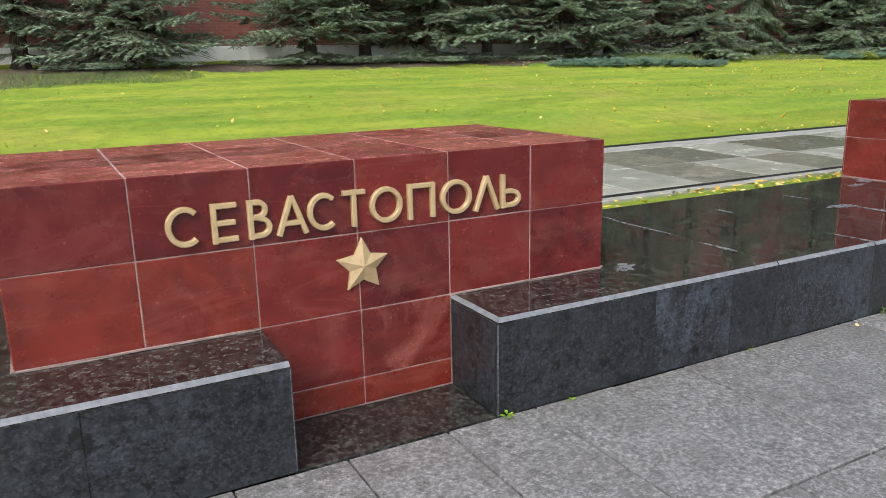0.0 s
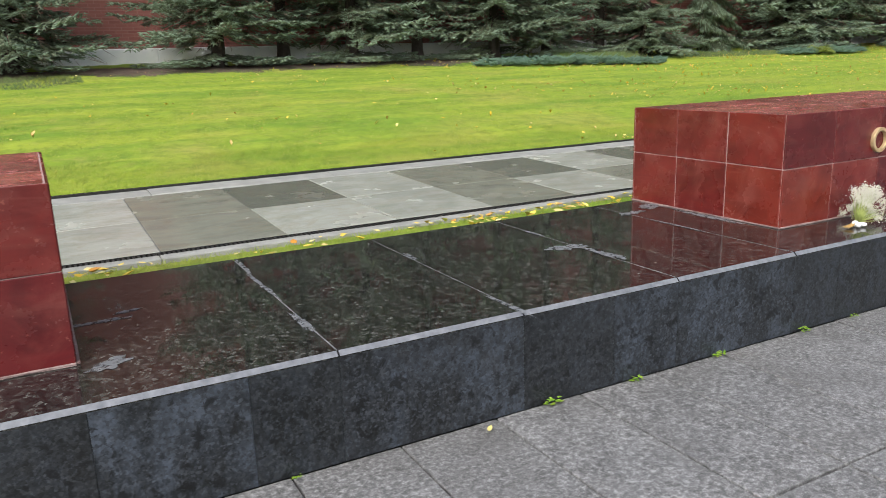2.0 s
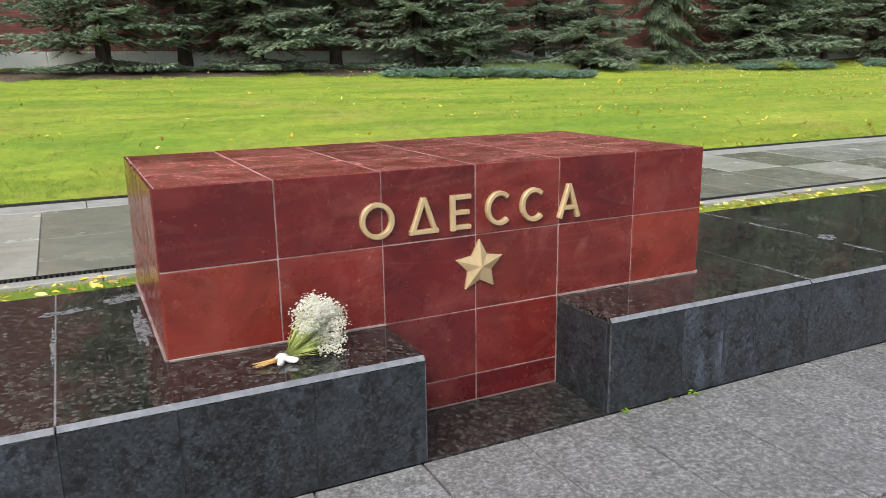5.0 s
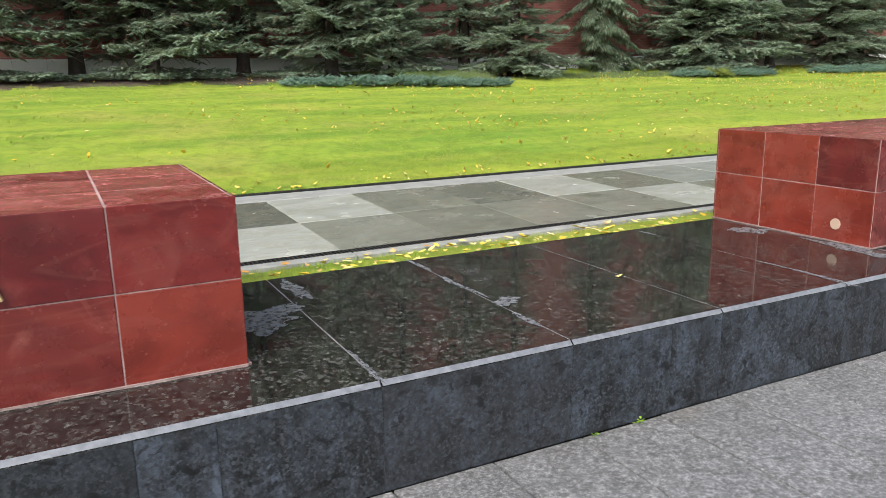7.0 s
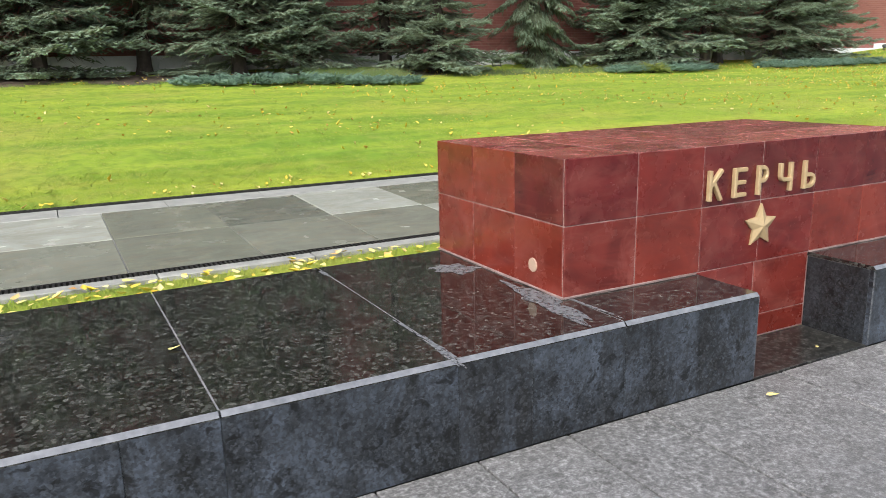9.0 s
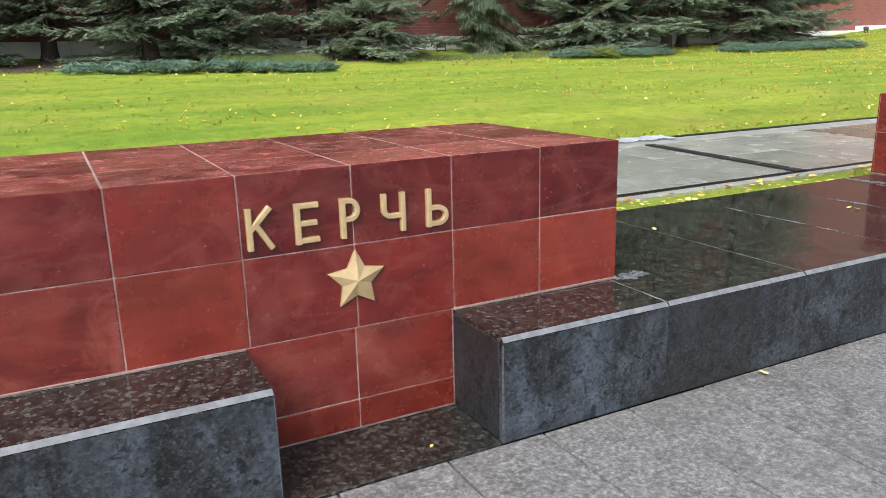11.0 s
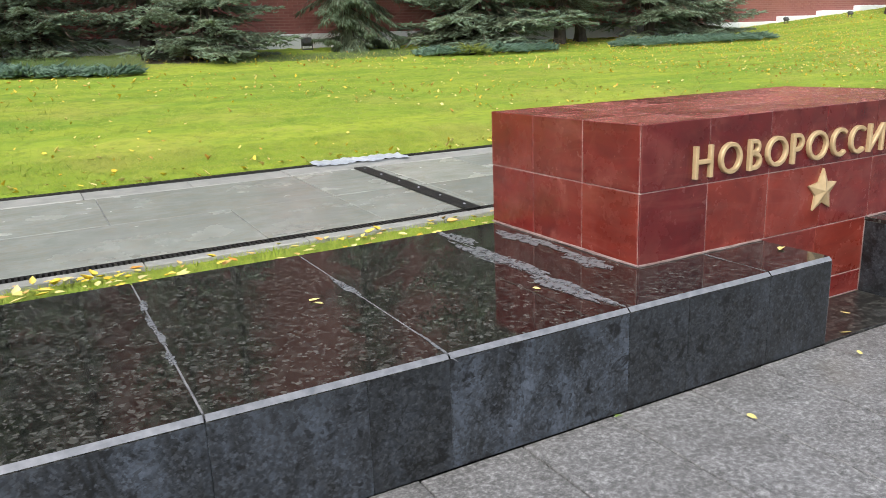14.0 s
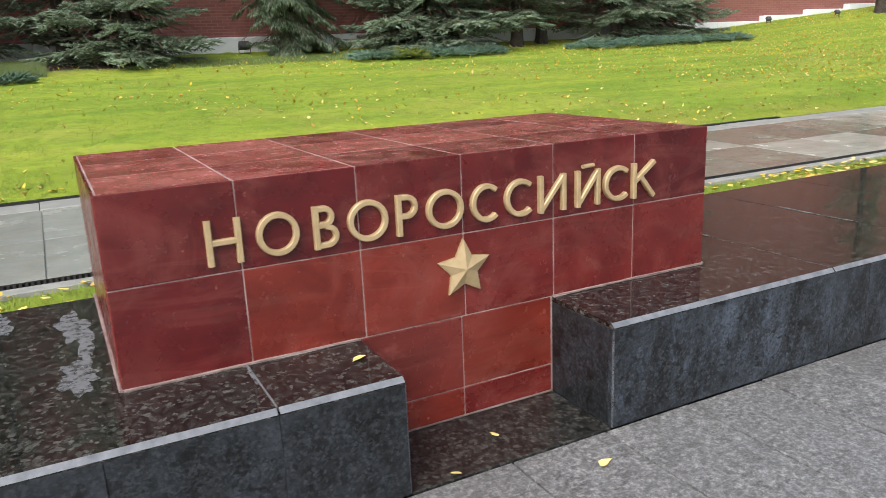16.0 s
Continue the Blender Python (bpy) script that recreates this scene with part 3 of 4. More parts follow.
for k, (x, y, hgt, rad, low, skirts, sparse, label) in enumerate(SPRUCES):
    spruce(x, y, hgt, rad, 40 + k, low, 0.0, skirts, sparse, cone={2: 4.2, 8: 6.0, 10: 6.0}.get(k, 0.0), label=label)
spruce(24.9, 21.7, 12, 1.6, 71, 0.8, 0.38, 2, 0.38, label="slender dark spruce with hanging branches")
spruce(49.4, 21.0, 13, 1.6, 72, 3.4, 0.0, 0, label="thin dark spruce on the grassy rise")


# ---- low junipers ----
def juniper(x, y, r, h, seed, mat, label):
    rng = np.random.default_rng(seed)
    z0 = float(ground_z(x, y))
    bush = empty("juniper_bush", x, y, z0 - 0.02, label, "shrub", "junipers at the edge of the lawn")
    n = int(900 * r)
    a, d = rng.uniform(0, 6.28, n), np.sqrt(rng.uniform(0, 1, n)) * r
    top = h * (1 - 0.55 * (d / r) ** 2) * (0.75 + 0.25 * np.sin(a * 3 + seed) * d / r)
    p = np.stack((d * np.cos(a), 0.65 * d * np.sin(a), top * rng.uniform(0.25, 0.9, n)), 1)
    ln = rng.uniform(0.10, 0.24, n)
    e = a + rng.normal(0, 0.6, n)
    q = p + np.stack((ln * np.cos(e), ln * np.sin(e), ln * rng.uniform(0.0, 0.7, n)), 1)
    v, f = spindles(p, q, rng.uniform(0.012, 0.026, n))
    foliage = new("foliage", arrays("foliage", v, f, mat))
    foliage.parent = bush
    m = 14
    a = rng.uniform(0, 6.28, m)
    q = np.stack((0.7 * r * np.cos(a), 0.45 * r * np.sin(a), np.full(m, 0.5 * h)), 1)
    v, f = spindles(np.zeros((m, 3)), q, np.full(m, 0.014))
    stems = new("wood", arrays("wood", v, f, BARK))
    stems.parent = bush


for k, (x, y, r, h) in enumerate(((13.9, 18.6, 0.75, 0.30), (14.8, 18.3, 0.85, 0.36), (15.8, 18.1, 0.8, 0.36), (16.7, 17.9, 0.7, 0.32), (17.35, 17.5, 0.5, 0.30), (18.15, 17.4, 0.5, 0.28))):
    juniper(x, y, r, h, 300 + k, JUNIPER, "low spreading blue-green juniper on the lawn edge")
for k, (x, y, r, h, gold) in enumerate(((26.2, 18.6, 0.7, 0.34, 0), (27.0, 18.4, 0.55, 0.4, 1), (28.0, 18.6, 0.9, 0.36, 0), (29.2, 18.9, 0.8, 0.3, 0), (33.2, 18.9, 0.9, 0.36, 0), (34.8, 19.0, 0.9, 0.4, 0), (36.4, 19.1, 0.9, 0.38, 0), (38.0, 19.3, 0.9, 0.36, 0), (39.4, 19.6, 0.8, 0.34, 0))):
    juniper(x, y, r, h, 320 + k, JUNIPER_GOLD if gold else JUNIPER, "golden-green juniper clump at the lawn edge" if gold else "low blue-green juniper under the spruces")
blades("tall_grass", 4500, (16.4, 18.9), (18.3, 19.6), 0.26, 0.006, 21, WILD, "tall unmown grass clump among the junipers", None, 0.25)
blades("weeds", 7000, (-4, 3.4), (16.6, 19.8), 0.075, 0.012, 22, WILD, "straggly weeds on bare earth under the spruces", lambda x, y: y > 17.0 + 0.4 * np.sin(x * 1.9) + 0.5 * np.clip(x - 1, 0, 3), 0.8)
blades("weeds", 14000, (-6, 22), (17.0, 20.8), 0.05, 0.010, 24, WILD, "thin weeds where the lawn meets bare earth", lambda x, y: np.abs(y - earth_edge(x)) < 0.5, 0.9)
blades("weeds", 4000, (20.5, 27), (18.9, 20.5), 0.09, 0.010, 23, WILD, "straggly green weeds below the spruces", None, 0.6)


# ---- slate path with kerb and drains ----
def slate_path():
    path = tagged(new("path"), "wet grey-green slate slab path", "path", kind="structure")
    rng = random.Random(5)
    slope = math.atan(0.027)
    pitch, x0 = 0.8695, 3.80
    sizes = {}
    first = -9
    joints = [x0 + pitch * k for k in range(first, 32)]
    # tones of the slabs, and "+" where one runs on across the next joint
    for (ya, yb), tones in (((5.735, 6.76), "pdmmppdpmppmpmppmmmmpmgg+gggggpgmmppdmmppd"), ((6.76, 7.86), "dmppmdmpmdpmdpddpmdpmgg+g+gpgpdmppmdmppmdm")):
        k = 0
        while k < len(joints) - 1:
            k2 = k + 1
            while k2 < len(joints) - 1 and tones[k2] == "+":
                k2 += 1
            w = joints[k2] - joints[k] - 0.008
            key = (round(w, 3), ya, tones[k])
            if key not in sizes:
                sizes[key] = mesh_of("slate_slab", box(w, yb - ya - 0.008, 0.05, (0, 0, -0.025), 0.003), SLATES[tones[k]])
            y = (ya + yb) / 2
            piece("slate_slab", sizes[key], path, (joints[k] + joints[k2]) / 2, y, 0.29 + 0.027 * (y - 5.8) + rng.uniform(-0.002, 0.002), (slope, 0, 0))
            k = k2
    # bed
    bed = box(40, 2.1, 0.06, (14, 6.80, 0), 0)
    ob = part("bed", bed, FILLER, path)
    ob.location, ob.rotation_euler = (0, 0, 0.093), (slope, 0, 0)
    # pale kerb stones, bevelled towards the path
    kerb = tagged(new("kerb"), "pale stone kerb between slate path and lawn", "kerb", kind="structure")
    bm = box(0.897, 0.35, 0.09, (0, 0, -0.045))
    front = [e for e in bm.edges if all(v.co.z > -0.01 and v.co.y < 0 for v in e.verts)]
    bmesh.ops.bevel(bm, geom=front, offset=0.02, segments=1, affect="EDGES")
    me = mesh_of("kerb_stone", bm, KERB)
    for k in range(-14, 26):
        piece("kerb_stone", me, kerb, 10.42 + 0.905 * (k + 0.5), 8.035, 0.352 + rng.uniform(-0.003, 0.004), (slope, 0, 0))
    edging = box(40, 0.06, 0.10, (14, 8.243, 0.302), 0.004)
    part("edging", edging, IRON, kerb, "black edging strip against the turf")
    bm = bmesh.new()
    for yy in (-0.028, 0.028):
        box(0.996, 0.010, 0.022, (0, yy, 0), 0, bm)
    for k in range(26):
        box(0.020, 0.05, 0.018, (-0.48 + k * 0.0384, 0, 0), 0, bm)
    lawn_grate = mesh_of("drain_grate", bm, IRON)
    for k in range(-6, 28):
        piece("drain_grate", lawn_grate, kerb, k + 0.4, 8.243, 0.364)
    # inner kerb and slotted drain beside the grass verge
    inner = tagged(new("verge_kerb"), "narrow pale kerb along the grass verge", "kerb", kind="structure")
    me = mesh_of("kerb_stone", box(0.994, 0.115, 0.10, (0, 0, -0.05), 0.006), KERB)
    for k in range(-6, 28):
        piece("kerb_stone", me, inner, k + 0.4, 5.50, 0.305 + rng.uniform(-0.003, 0.003))
    bm = bmesh.new()
    for yy in (5.585, 5.715):
        box(0.996, 0.014, 0.03, (0, yy - 5.65, -0.015), 0, bm)
    for k in range(32):
        box(0.015, 0.12, 0.024, (-0.484 + k * 0.0312, 0, -0.014), 0, bm)
    grate = mesh_of("drain_grate", bm, IRON)
    drain = tagged(new("slot_drain"), "black iron slotted drain along the path", "drain", kind="structure")
    for k in range(-6, 28):
        piece("drain_grate", grate, drain, k + 0.4, 5.65, 0.289)
    return path


slate_path()
cover = empty("drain_cover", 19.265, 6.745, 0.31, "black metal cover strip bolted across the slate path", "drain cover")
cover.rotation_euler = (math.atan(0.027), 0, 0)
part("plate", box(0.13, 2.17, 0.016, (0, 0, 0.016), 0.004), IRON, cover)
bolt = bmesh.new()
bmesh.ops.create_cone(bolt, cap_ends=True, segments=10, radius1=0.012, radius2=0.009, depth=0.008)
bolt = mesh_of("bolt", bolt, SAWN)
for k in range(6):
    piece("bolt", bolt, cover, 0.0, -0.95 + 0.38 * k, 0.028)


def corrugated_sheet():
    bm = bmesh.new()
    nx, ny = 46, 10
    rng = random.Random(8)
    g = [[bm.verts.new((1.02 * i / nx, 0.30 * j / ny + 0.03 * math.sin(i * 0.4), 0.005 * math.sin(i * 1.35 + 0.9 * j) + 0.004 * rng.random())) for j in range(ny + 1)] for i in range(nx + 1)]
    for i in range(nx):
        for j in range(ny):
            bm.faces.new((g[i][j], g[i + 1][j], g[i + 1][j + 1], g[i][j + 1]))
    bmesh.ops.solidify(bm, geom=bm.faces[:], thickness=0.006)
    ob = new("crumpled_sheet", mesh_of("crumpled_sheet", bm, PLASTIC))
    ob.location = (18.92, 8.08, 0.374)
    ob.rotation_euler = (0.04, 0, 0)
    tagged(ob, "pale rippled plastic sheet lying at the lawn edge", "plastic sheet")


corrugated_sheet()


# ---- black granite plinths ----
Y_PLINTH, Y_BACK, TOP, Y_FRONT, Y_REAR = 3.007, 4.62, 0.44, 3.412, 4.657
CENTRES = [1.0 + 6.36 * k for k in range(4)]


def smear(w, d, seed):
    """A ragged thin pale film: lime, and puddles with the sky's reflection in their colour."""
    rng = np.random.default_rng(seed)
    bm = bmesh.new()
    n = 40
    ph = rng.uniform(0, 6.28, 6)
    ring = []
    for k in range(n):
        a = 2 * math.pi * k / n
        s = 1 + 0.22 * math.sin(2 * a + ph[0]) + 0.16 * math.sin(5 * a + ph[1]) + 0.12 * math.sin(9 * a + ph[2]) + rng.uniform(-0.09, 0.09)
        ring.append(bm.verts.new((w * s * math.cos(a), d * s * math.sin(a), 0.0)))
    c = bm.verts.new((0, 0, 0.0008))
    for k in range(n):
        bm.faces.new((c, ring[k], ring[(k + 1) % n]))
    return bm


def plinth(xa, xb, joints, smears, seed, tones):
    """tones: d for a dark face slab, b for one with a blue bloom, from west to east, the last one going on."""
    rng = random.Random(seed)
    mid = (xa + xb) / 2
    p = empty("granite_plinth", mid, 3.8, 0, "low wet black granite plinth with pale front edge", "plinth", "plinths between the name blocks")
    part("core", box(xb - xa - 0.07, Y_BACK - Y_PLINTH - 0.07, TOP - 0.0225, (0, (Y_PLINTH + Y_BACK) / 2 - 3.8, (TOP - 0.0225) / 2)), CONCRETE, p)
    cuts = [xa] + [j for j in joints if j not in FACE_ONLY] + [xb]
    for k, (a, b) in enumerate(zip(cuts, cuts[1:])):
        w = b - a - 0.007
        d = Y_BACK - Y_PLINTH
        bm = box(w, d, 0.0215, (0, 0, -0.01075))
        sel = [e for e in bm.edges if all(v.co.z > -0.005 for v in e.verts) and (
            all(v.co.y < 0 for v in e.verts) or (k == 0 and seed == 2 and all(v.co.x < 0 for v in e.verts)))]
        bmesh.ops.bevel(bm, geom=sel, offset=0.017, segments=1, affect="EDGES", material=1)
        ob = piece("top_slab", mesh_of("top_slab", bm, BLACK_TOP, SAWN), p, (a + b) / 2 - mid, (Y_PLINTH + Y_BACK) / 2 - 3.8, TOP + rng.uniform(-0.0006, 0.0006))
        # joint filler
        if k:
            part("joint", box(0.007, d - 0.06, 0.02, (a - mid, (Y_PLINTH + Y_BACK) / 2 - 3.8, TOP - 0.0115)), FILLER, p)
    faces = sorted(set(joints + [j + rng.uniform(0.25, 0.6) for j in joints[::2]]))
    faces = [xa] + [f for f in faces if xa + 0.2 < f < xb - 0.2] + [xb]
    for k, (a, b) in enumerate(zip(faces, faces[1:])):
        face = FACE_BLUE if tones[min(k, len(tones) - 1)] == "b" else FACE_DARK
        piece("face_slab", mesh_of("face_slab", box(b - a - 0.0016, 0.03, TOP - 0.0225, (0, 0, 0), 0.0012), face), p, (a + b) / 2 - mid, Y_PLINTH + 0.015 - 3.8 + rng.uniform(0, 0.001), (TOP - 0.0225) / 2)
    for x in (xa, xb):
        part("corner_strip", box(0.008, 0.008, TOP - 0.024, (x - mid + (0.0036 if x == xa else -0.0036), Y_PLINTH + 0.0036 - 3.8, (TOP - 0.024) / 2), 0.004), WORN, p, "pale worn corner edge")
        s = 0.015 if x == xa else -0.015
        piece("end_slab", mesh_of("end_slab", box(0.03, Y_FRONT - Y_PLINTH - 0.034, TOP - 0.0225, (0, 0, 0), 0.002), FACE_DARK), p, x + s - mid, (Y_FRONT + Y_PLINTH + 0.03) / 2 - 3.8, (TOP - 0.0225) / 2)
    piece("back_slab", mesh_of("back_slab", box(xb - xa - 0.002, 0.03, TOP - 0.0225, (0, 0, 0), 0.002), FACE_DARK), p, 0, Y_BACK - 0.015 - 3.8, (TOP - 0.0225) / 2)
    for k, (x, y, w, d, turn) in enumerate(smears):
        ob = part("lime_smear", smear(w, d, seed * 10 + k), SMEAR, p)
        ob.location = (x - mid, y - 3.8, TOP + 0.0022)
        ob.rotation_euler = (0, 0, turn)


FACE_ONLY = (2.32, 6.48, 8.22)


def along(xs, seed):
    """Ragged smears that follow the joints at xs."""
    rng = random.Random(seed)
    out = []
    for x in (k for k in xs if k not in FACE_ONLY):
        y = 3.1
        while y < 4.5:
            if rng.random() < 0.45:
                out.append((x + rng.uniform(-0.012, 0.012), y, rng.uniform(0.005, 0.018), rng.uniform(0.06, 0.2), rng.uniform(-0.04, 0.04)))
            y += rng.uniform(0.15, 0.3)
    return out


JA, JB, JC = [2.32, 3.16, 3.97, 4.84, 5.66, 6.48], [8.22, 9.06, 9.91, 10.76, 11.64, 12.46], [15.0, 15.87, 16.73, 17.56, 18.38, 19.21]
plinth(-4.92, 0.56, [-4.05, -3.2, -2.4, -1.5, -0.42], along([-0.42, -1.5], 1) + [(-0.52, 3.7, 0.08, 0.30, 0), (-0.47, 3.2, 0.05, 0.10, 0.2)], 1, "d")
plinth(1.44, 6.92, JA, along(JA, 2) + [(2.42, 3.35, 0.07, 0.05, 0.3), (2.42, 3.88, 0.11, 0.025, 0.0), (2.55, 3.97, 0.06, 0.015, 0.1), (4.78, 3.78, 0.10, 0.055, -0.3), (4.86, 3.52, 0.03, 0.12, 0), (5.95, 4.38, 0.08, 0.07, 0), (5.70, 4.28, 0.09, 0.045, 0.2), (5.99, 3.9, 0.025, 0.3, 0)], 2, "dbdbdbbd")
plinth(7.80, 13.28, JB, along(JB, 3) + [(8.86, 3.92, 0.17, 0.15, 0.3), (9.02, 4.05, 0.08, 0.06, 0.1), (9.14, 4.35, 0.05, 0.17, 0), (9.97, 3.62, 0.07, 0.06, 0.3), (12.27, 4.18, 0.12, 0.10, 0), (12.34, 3.42, 0.07, 0.30, 0.0), (12.47, 4.2, 0.05, 0.06, 0)], 3, "dbbbbbbb")
plinth(14.16, 19.64, JC, along(JC, 4) + [(15.13, 3.4, 0.08, 0.06, 0.3), (15.14, 3.75, 0.05, 0.04, 0), (18.34, 3.36, 0.045, 0.30, 0.0), (18.36, 3.95, 0.05, 0.40, 0.02), (18.41, 4.42, 0.05, 0.15, 0.0), (18.69, 4.20, 0.065, 0.20, 0.0), (18.68, 3.64, 0.065, 0.15, 0.1), (18.72, 3.95, 0.025, 0.2, 0.0)], 4, "bdbbbdbdd")
plinth(20.52, 26.0, [21.82, 22.7, 23.55, 24.4, 25.2], along([21.82, 22.7], 5), 5, "b")
for c in CENTRES:
    bm = box(0.874, Y_FRONT - Y_PLINTH - 0.008, 0.05, (0, 0, -0.021), 0.002)
    ob = new("niche_slab", mesh_of("niche_slab", bm, NICHE))
    ob.location = (c, (Y_FRONT + Y_PLINTH) / 2, 0)
    tagged(ob, "polished black granite slab at the foot of the block", "granite slab", "niche slabs", "structure")


# ---- raised letters, built from strokes ----
H, ST, DEEP = 0.155, 0.0215, 0.022


def stroke(bm, pts, width=ST, closed=False, deep=DEEP):
    """A flat ribbon of even width along pts (x, z), given depth, its front edges softened."""
    pts = [Vector(p) for p in pts]
    n = len(pts)
    rings = []
    for k in range(n):
        if closed:
            a, b = pts[k - 1], pts[(k + 1) % n]
        else:
            a, b = pts[max(k - 1, 0)], pts[min(k + 1, n - 1)]
        d = (b - a).normalized()
        nrm = Vector((-d.y, d.x))
        h, s = width / 2, width / 2 - 0.0032
        prof = [(h, 0), (h, -deep + 0.004), (s, -deep), (-s, -deep), (-h, -deep + 0.004), (-h, 0)]
        rings.append([bm.verts.new((pts[k].x + nrm.x * o, yy, pts[k].y + nrm.y * o)) for o, yy in prof])
    pairs = list(zip(rings, rings[1:])) + ([(rings[-1], rings[0])] if closed else [])
    for a, b in pairs:
        for k in range(6):
            bm.faces.new((a[k], a[(k + 1) % 6], b[(k + 1) % 6], b[k]))
    if not closed:
        bm.faces.new(rings[0])
        bm.faces.new(rings[-1][::-1])


def arc(cx, cz, rx, rz, a0, a1, n=22):
    return [(cx + rx * math.cos(radians(a0 + (a1 - a0) * k / n)), cz + rz * math.sin(radians(a0 + (a1 - a0) * k / n))) for k in range(n + 1)]


def glyph(ch, w):
    """Strokes of a capital letter of width w and height H, from its lower left corner."""
    h, e = H, ST / 2
    if ch == "O":
        return [(arc(w / 2, h / 2, w / 2 - e, h / 2 - e, 0, 360, 32)[:-1], True)]
    if ch == "C":
        return [(arc(w * 0.56, h / 2, w * 0.56 - e, h / 2 - e, 48, 312), False)]
    if ch == "E":
        return [([(e, 0), (e, h)], False), ([(e, h - e), (w, h - e)], False), ([(e, h / 2), (w * 0.92, h / 2)], False), ([(e, e), (w, e)], False)]
    if ch == "B":
        return [([(e, 0), (e, h)], False),
                ([(e, h - e), (w * 0.45, h - e)] + arc(w * 0.45, h * 0.745, w * 0.40 - e, h * 0.255 - e, 90, -90, 12) + [(e, h * 0.49 + e)], False),
                ([(e, h * 0.50 + e * 0.6), (w * 0.5, h * 0.50 + e * 0.6)] + arc(w * 0.5, h * 0.285, w * 0.5 - e, h * 0.285 - e, 90, -90, 12) + [(e, e)], False)]
    if ch == "A":
        return [([(e * 0.9, 0), (w / 2, h)], False), ([(w - e * 0.9, 0), (w / 2, h)], False), ([(w * 0.24, h * 0.30), (w * 0.76, h * 0.30)], False)]
    if ch == "L":
        return [([(e * 0.9, 0), (w / 2, h)], False), ([(w - e * 0.9, 0), (w / 2, h)], False)]
    if ch == "D":
        return [([(w * 0.10, e), (w / 2, h)], False), ([(w * 0.90, e), (w / 2, h)], False), ([(0, e), (w, e)], False)]
    if ch == "T":
        return [([(w / 2, 0), (w / 2, h)], False), ([(0, h - e), (w, h - e)], False)]
    if ch == "P":
        return [([(e, 0), (e, h)], False), ([(w - e, 0), (w - e, h)], False), ([(0, h - e), (w, h - e)], False)]
    if ch == "b":
        return [([(e, 0), (e, h)], False), ([(e, h * 0.56 - e), (w * 0.5, h * 0.56 - e)] + arc(w * 0.5, h * 0.28, w * 0.5 - e, h * 0.28 - e, 90, -90, 12) + [(e, e)], False)]
    if ch == "R":
        return [([(e, 0), (e, h)], False), ([(e, h - e), (w * 0.48, h - e)] + arc(w * 0.48, h * 0.70, w * 0.52 - e, h * 0.30 - e, 90, -90, 12) + [(e, h * 0.40 + e)], False)]
    if ch == "K":
        return [([(e, 0), (e, h)], False), ([(e, h * 0.46), (w - e * 0.8, h)], False), ([(w * 0.36, h * 0.60), (w - e * 0.8, 0)], False)]
    if ch == "4":
        return [([(w - e, 0), (w - e, h)], False), ([(e, h), (e, h * 0.58)] + arc(w * 0.40, h * 0.58, w * 0.40 - e, h * 0.17, 180, 270, 8) + [(w - e, h * 0.41)], False)]
    if ch == "H":
        return [([(e, 0), (e, h)], False), ([(w - e, 0), (w - e, h)], False), ([(e, h * 0.5), (w - e, h * 0.5)], False)]
    if ch == "I":
        return [([(e, 0), (e, h)], False), ([(w - e, 0), (w - e, h)], False), ([(e, h * 0.06), (w - e, h * 0.94)], False)]
    return []


def star_mesh():
    bm = bmesh.new()
    R, r, ht = 0.122, 0.062, 0.034
    ring = [bm.verts.new(((R if k % 2 == 0 else r) * math.sin(math.pi * k / 5), 0, (R if k % 2 == 0 else r) * math.cos(math.pi * k / 5))) for k in range(10)]
    rim = [bm.verts.new((v.co.x, -0.012, v.co.z)) for v in ring]
    tip = bm.verts.new((0, -ht, 0))
    for k in range(10):
        bm.faces.new((ring[k], ring[(k + 1) % 10], rim[(k + 1) % 10], rim[k]))
        bm.faces.new((rim[k], rim[(k + 1) % 10], tip))
    bm.faces.new(ring[::-1])
    bmesh.ops.recalc_face_normals(bm, faces=bm.faces[:])
    return mesh_of("star", bm, BRONZE)


STAR = star_mesh()
TILES = {}
GAP = 0.0055


def tile(sx, sy, sz, mat):
    key = (round(sx, 3), round(sy, 3), round(sz, 3), mat.name)
    if key not in TILES:
        TILES[key] = mesh_of("tile", box(sx, sy, sz, (0, 0, 0), 0.0025), mat)
    return TILES[key]


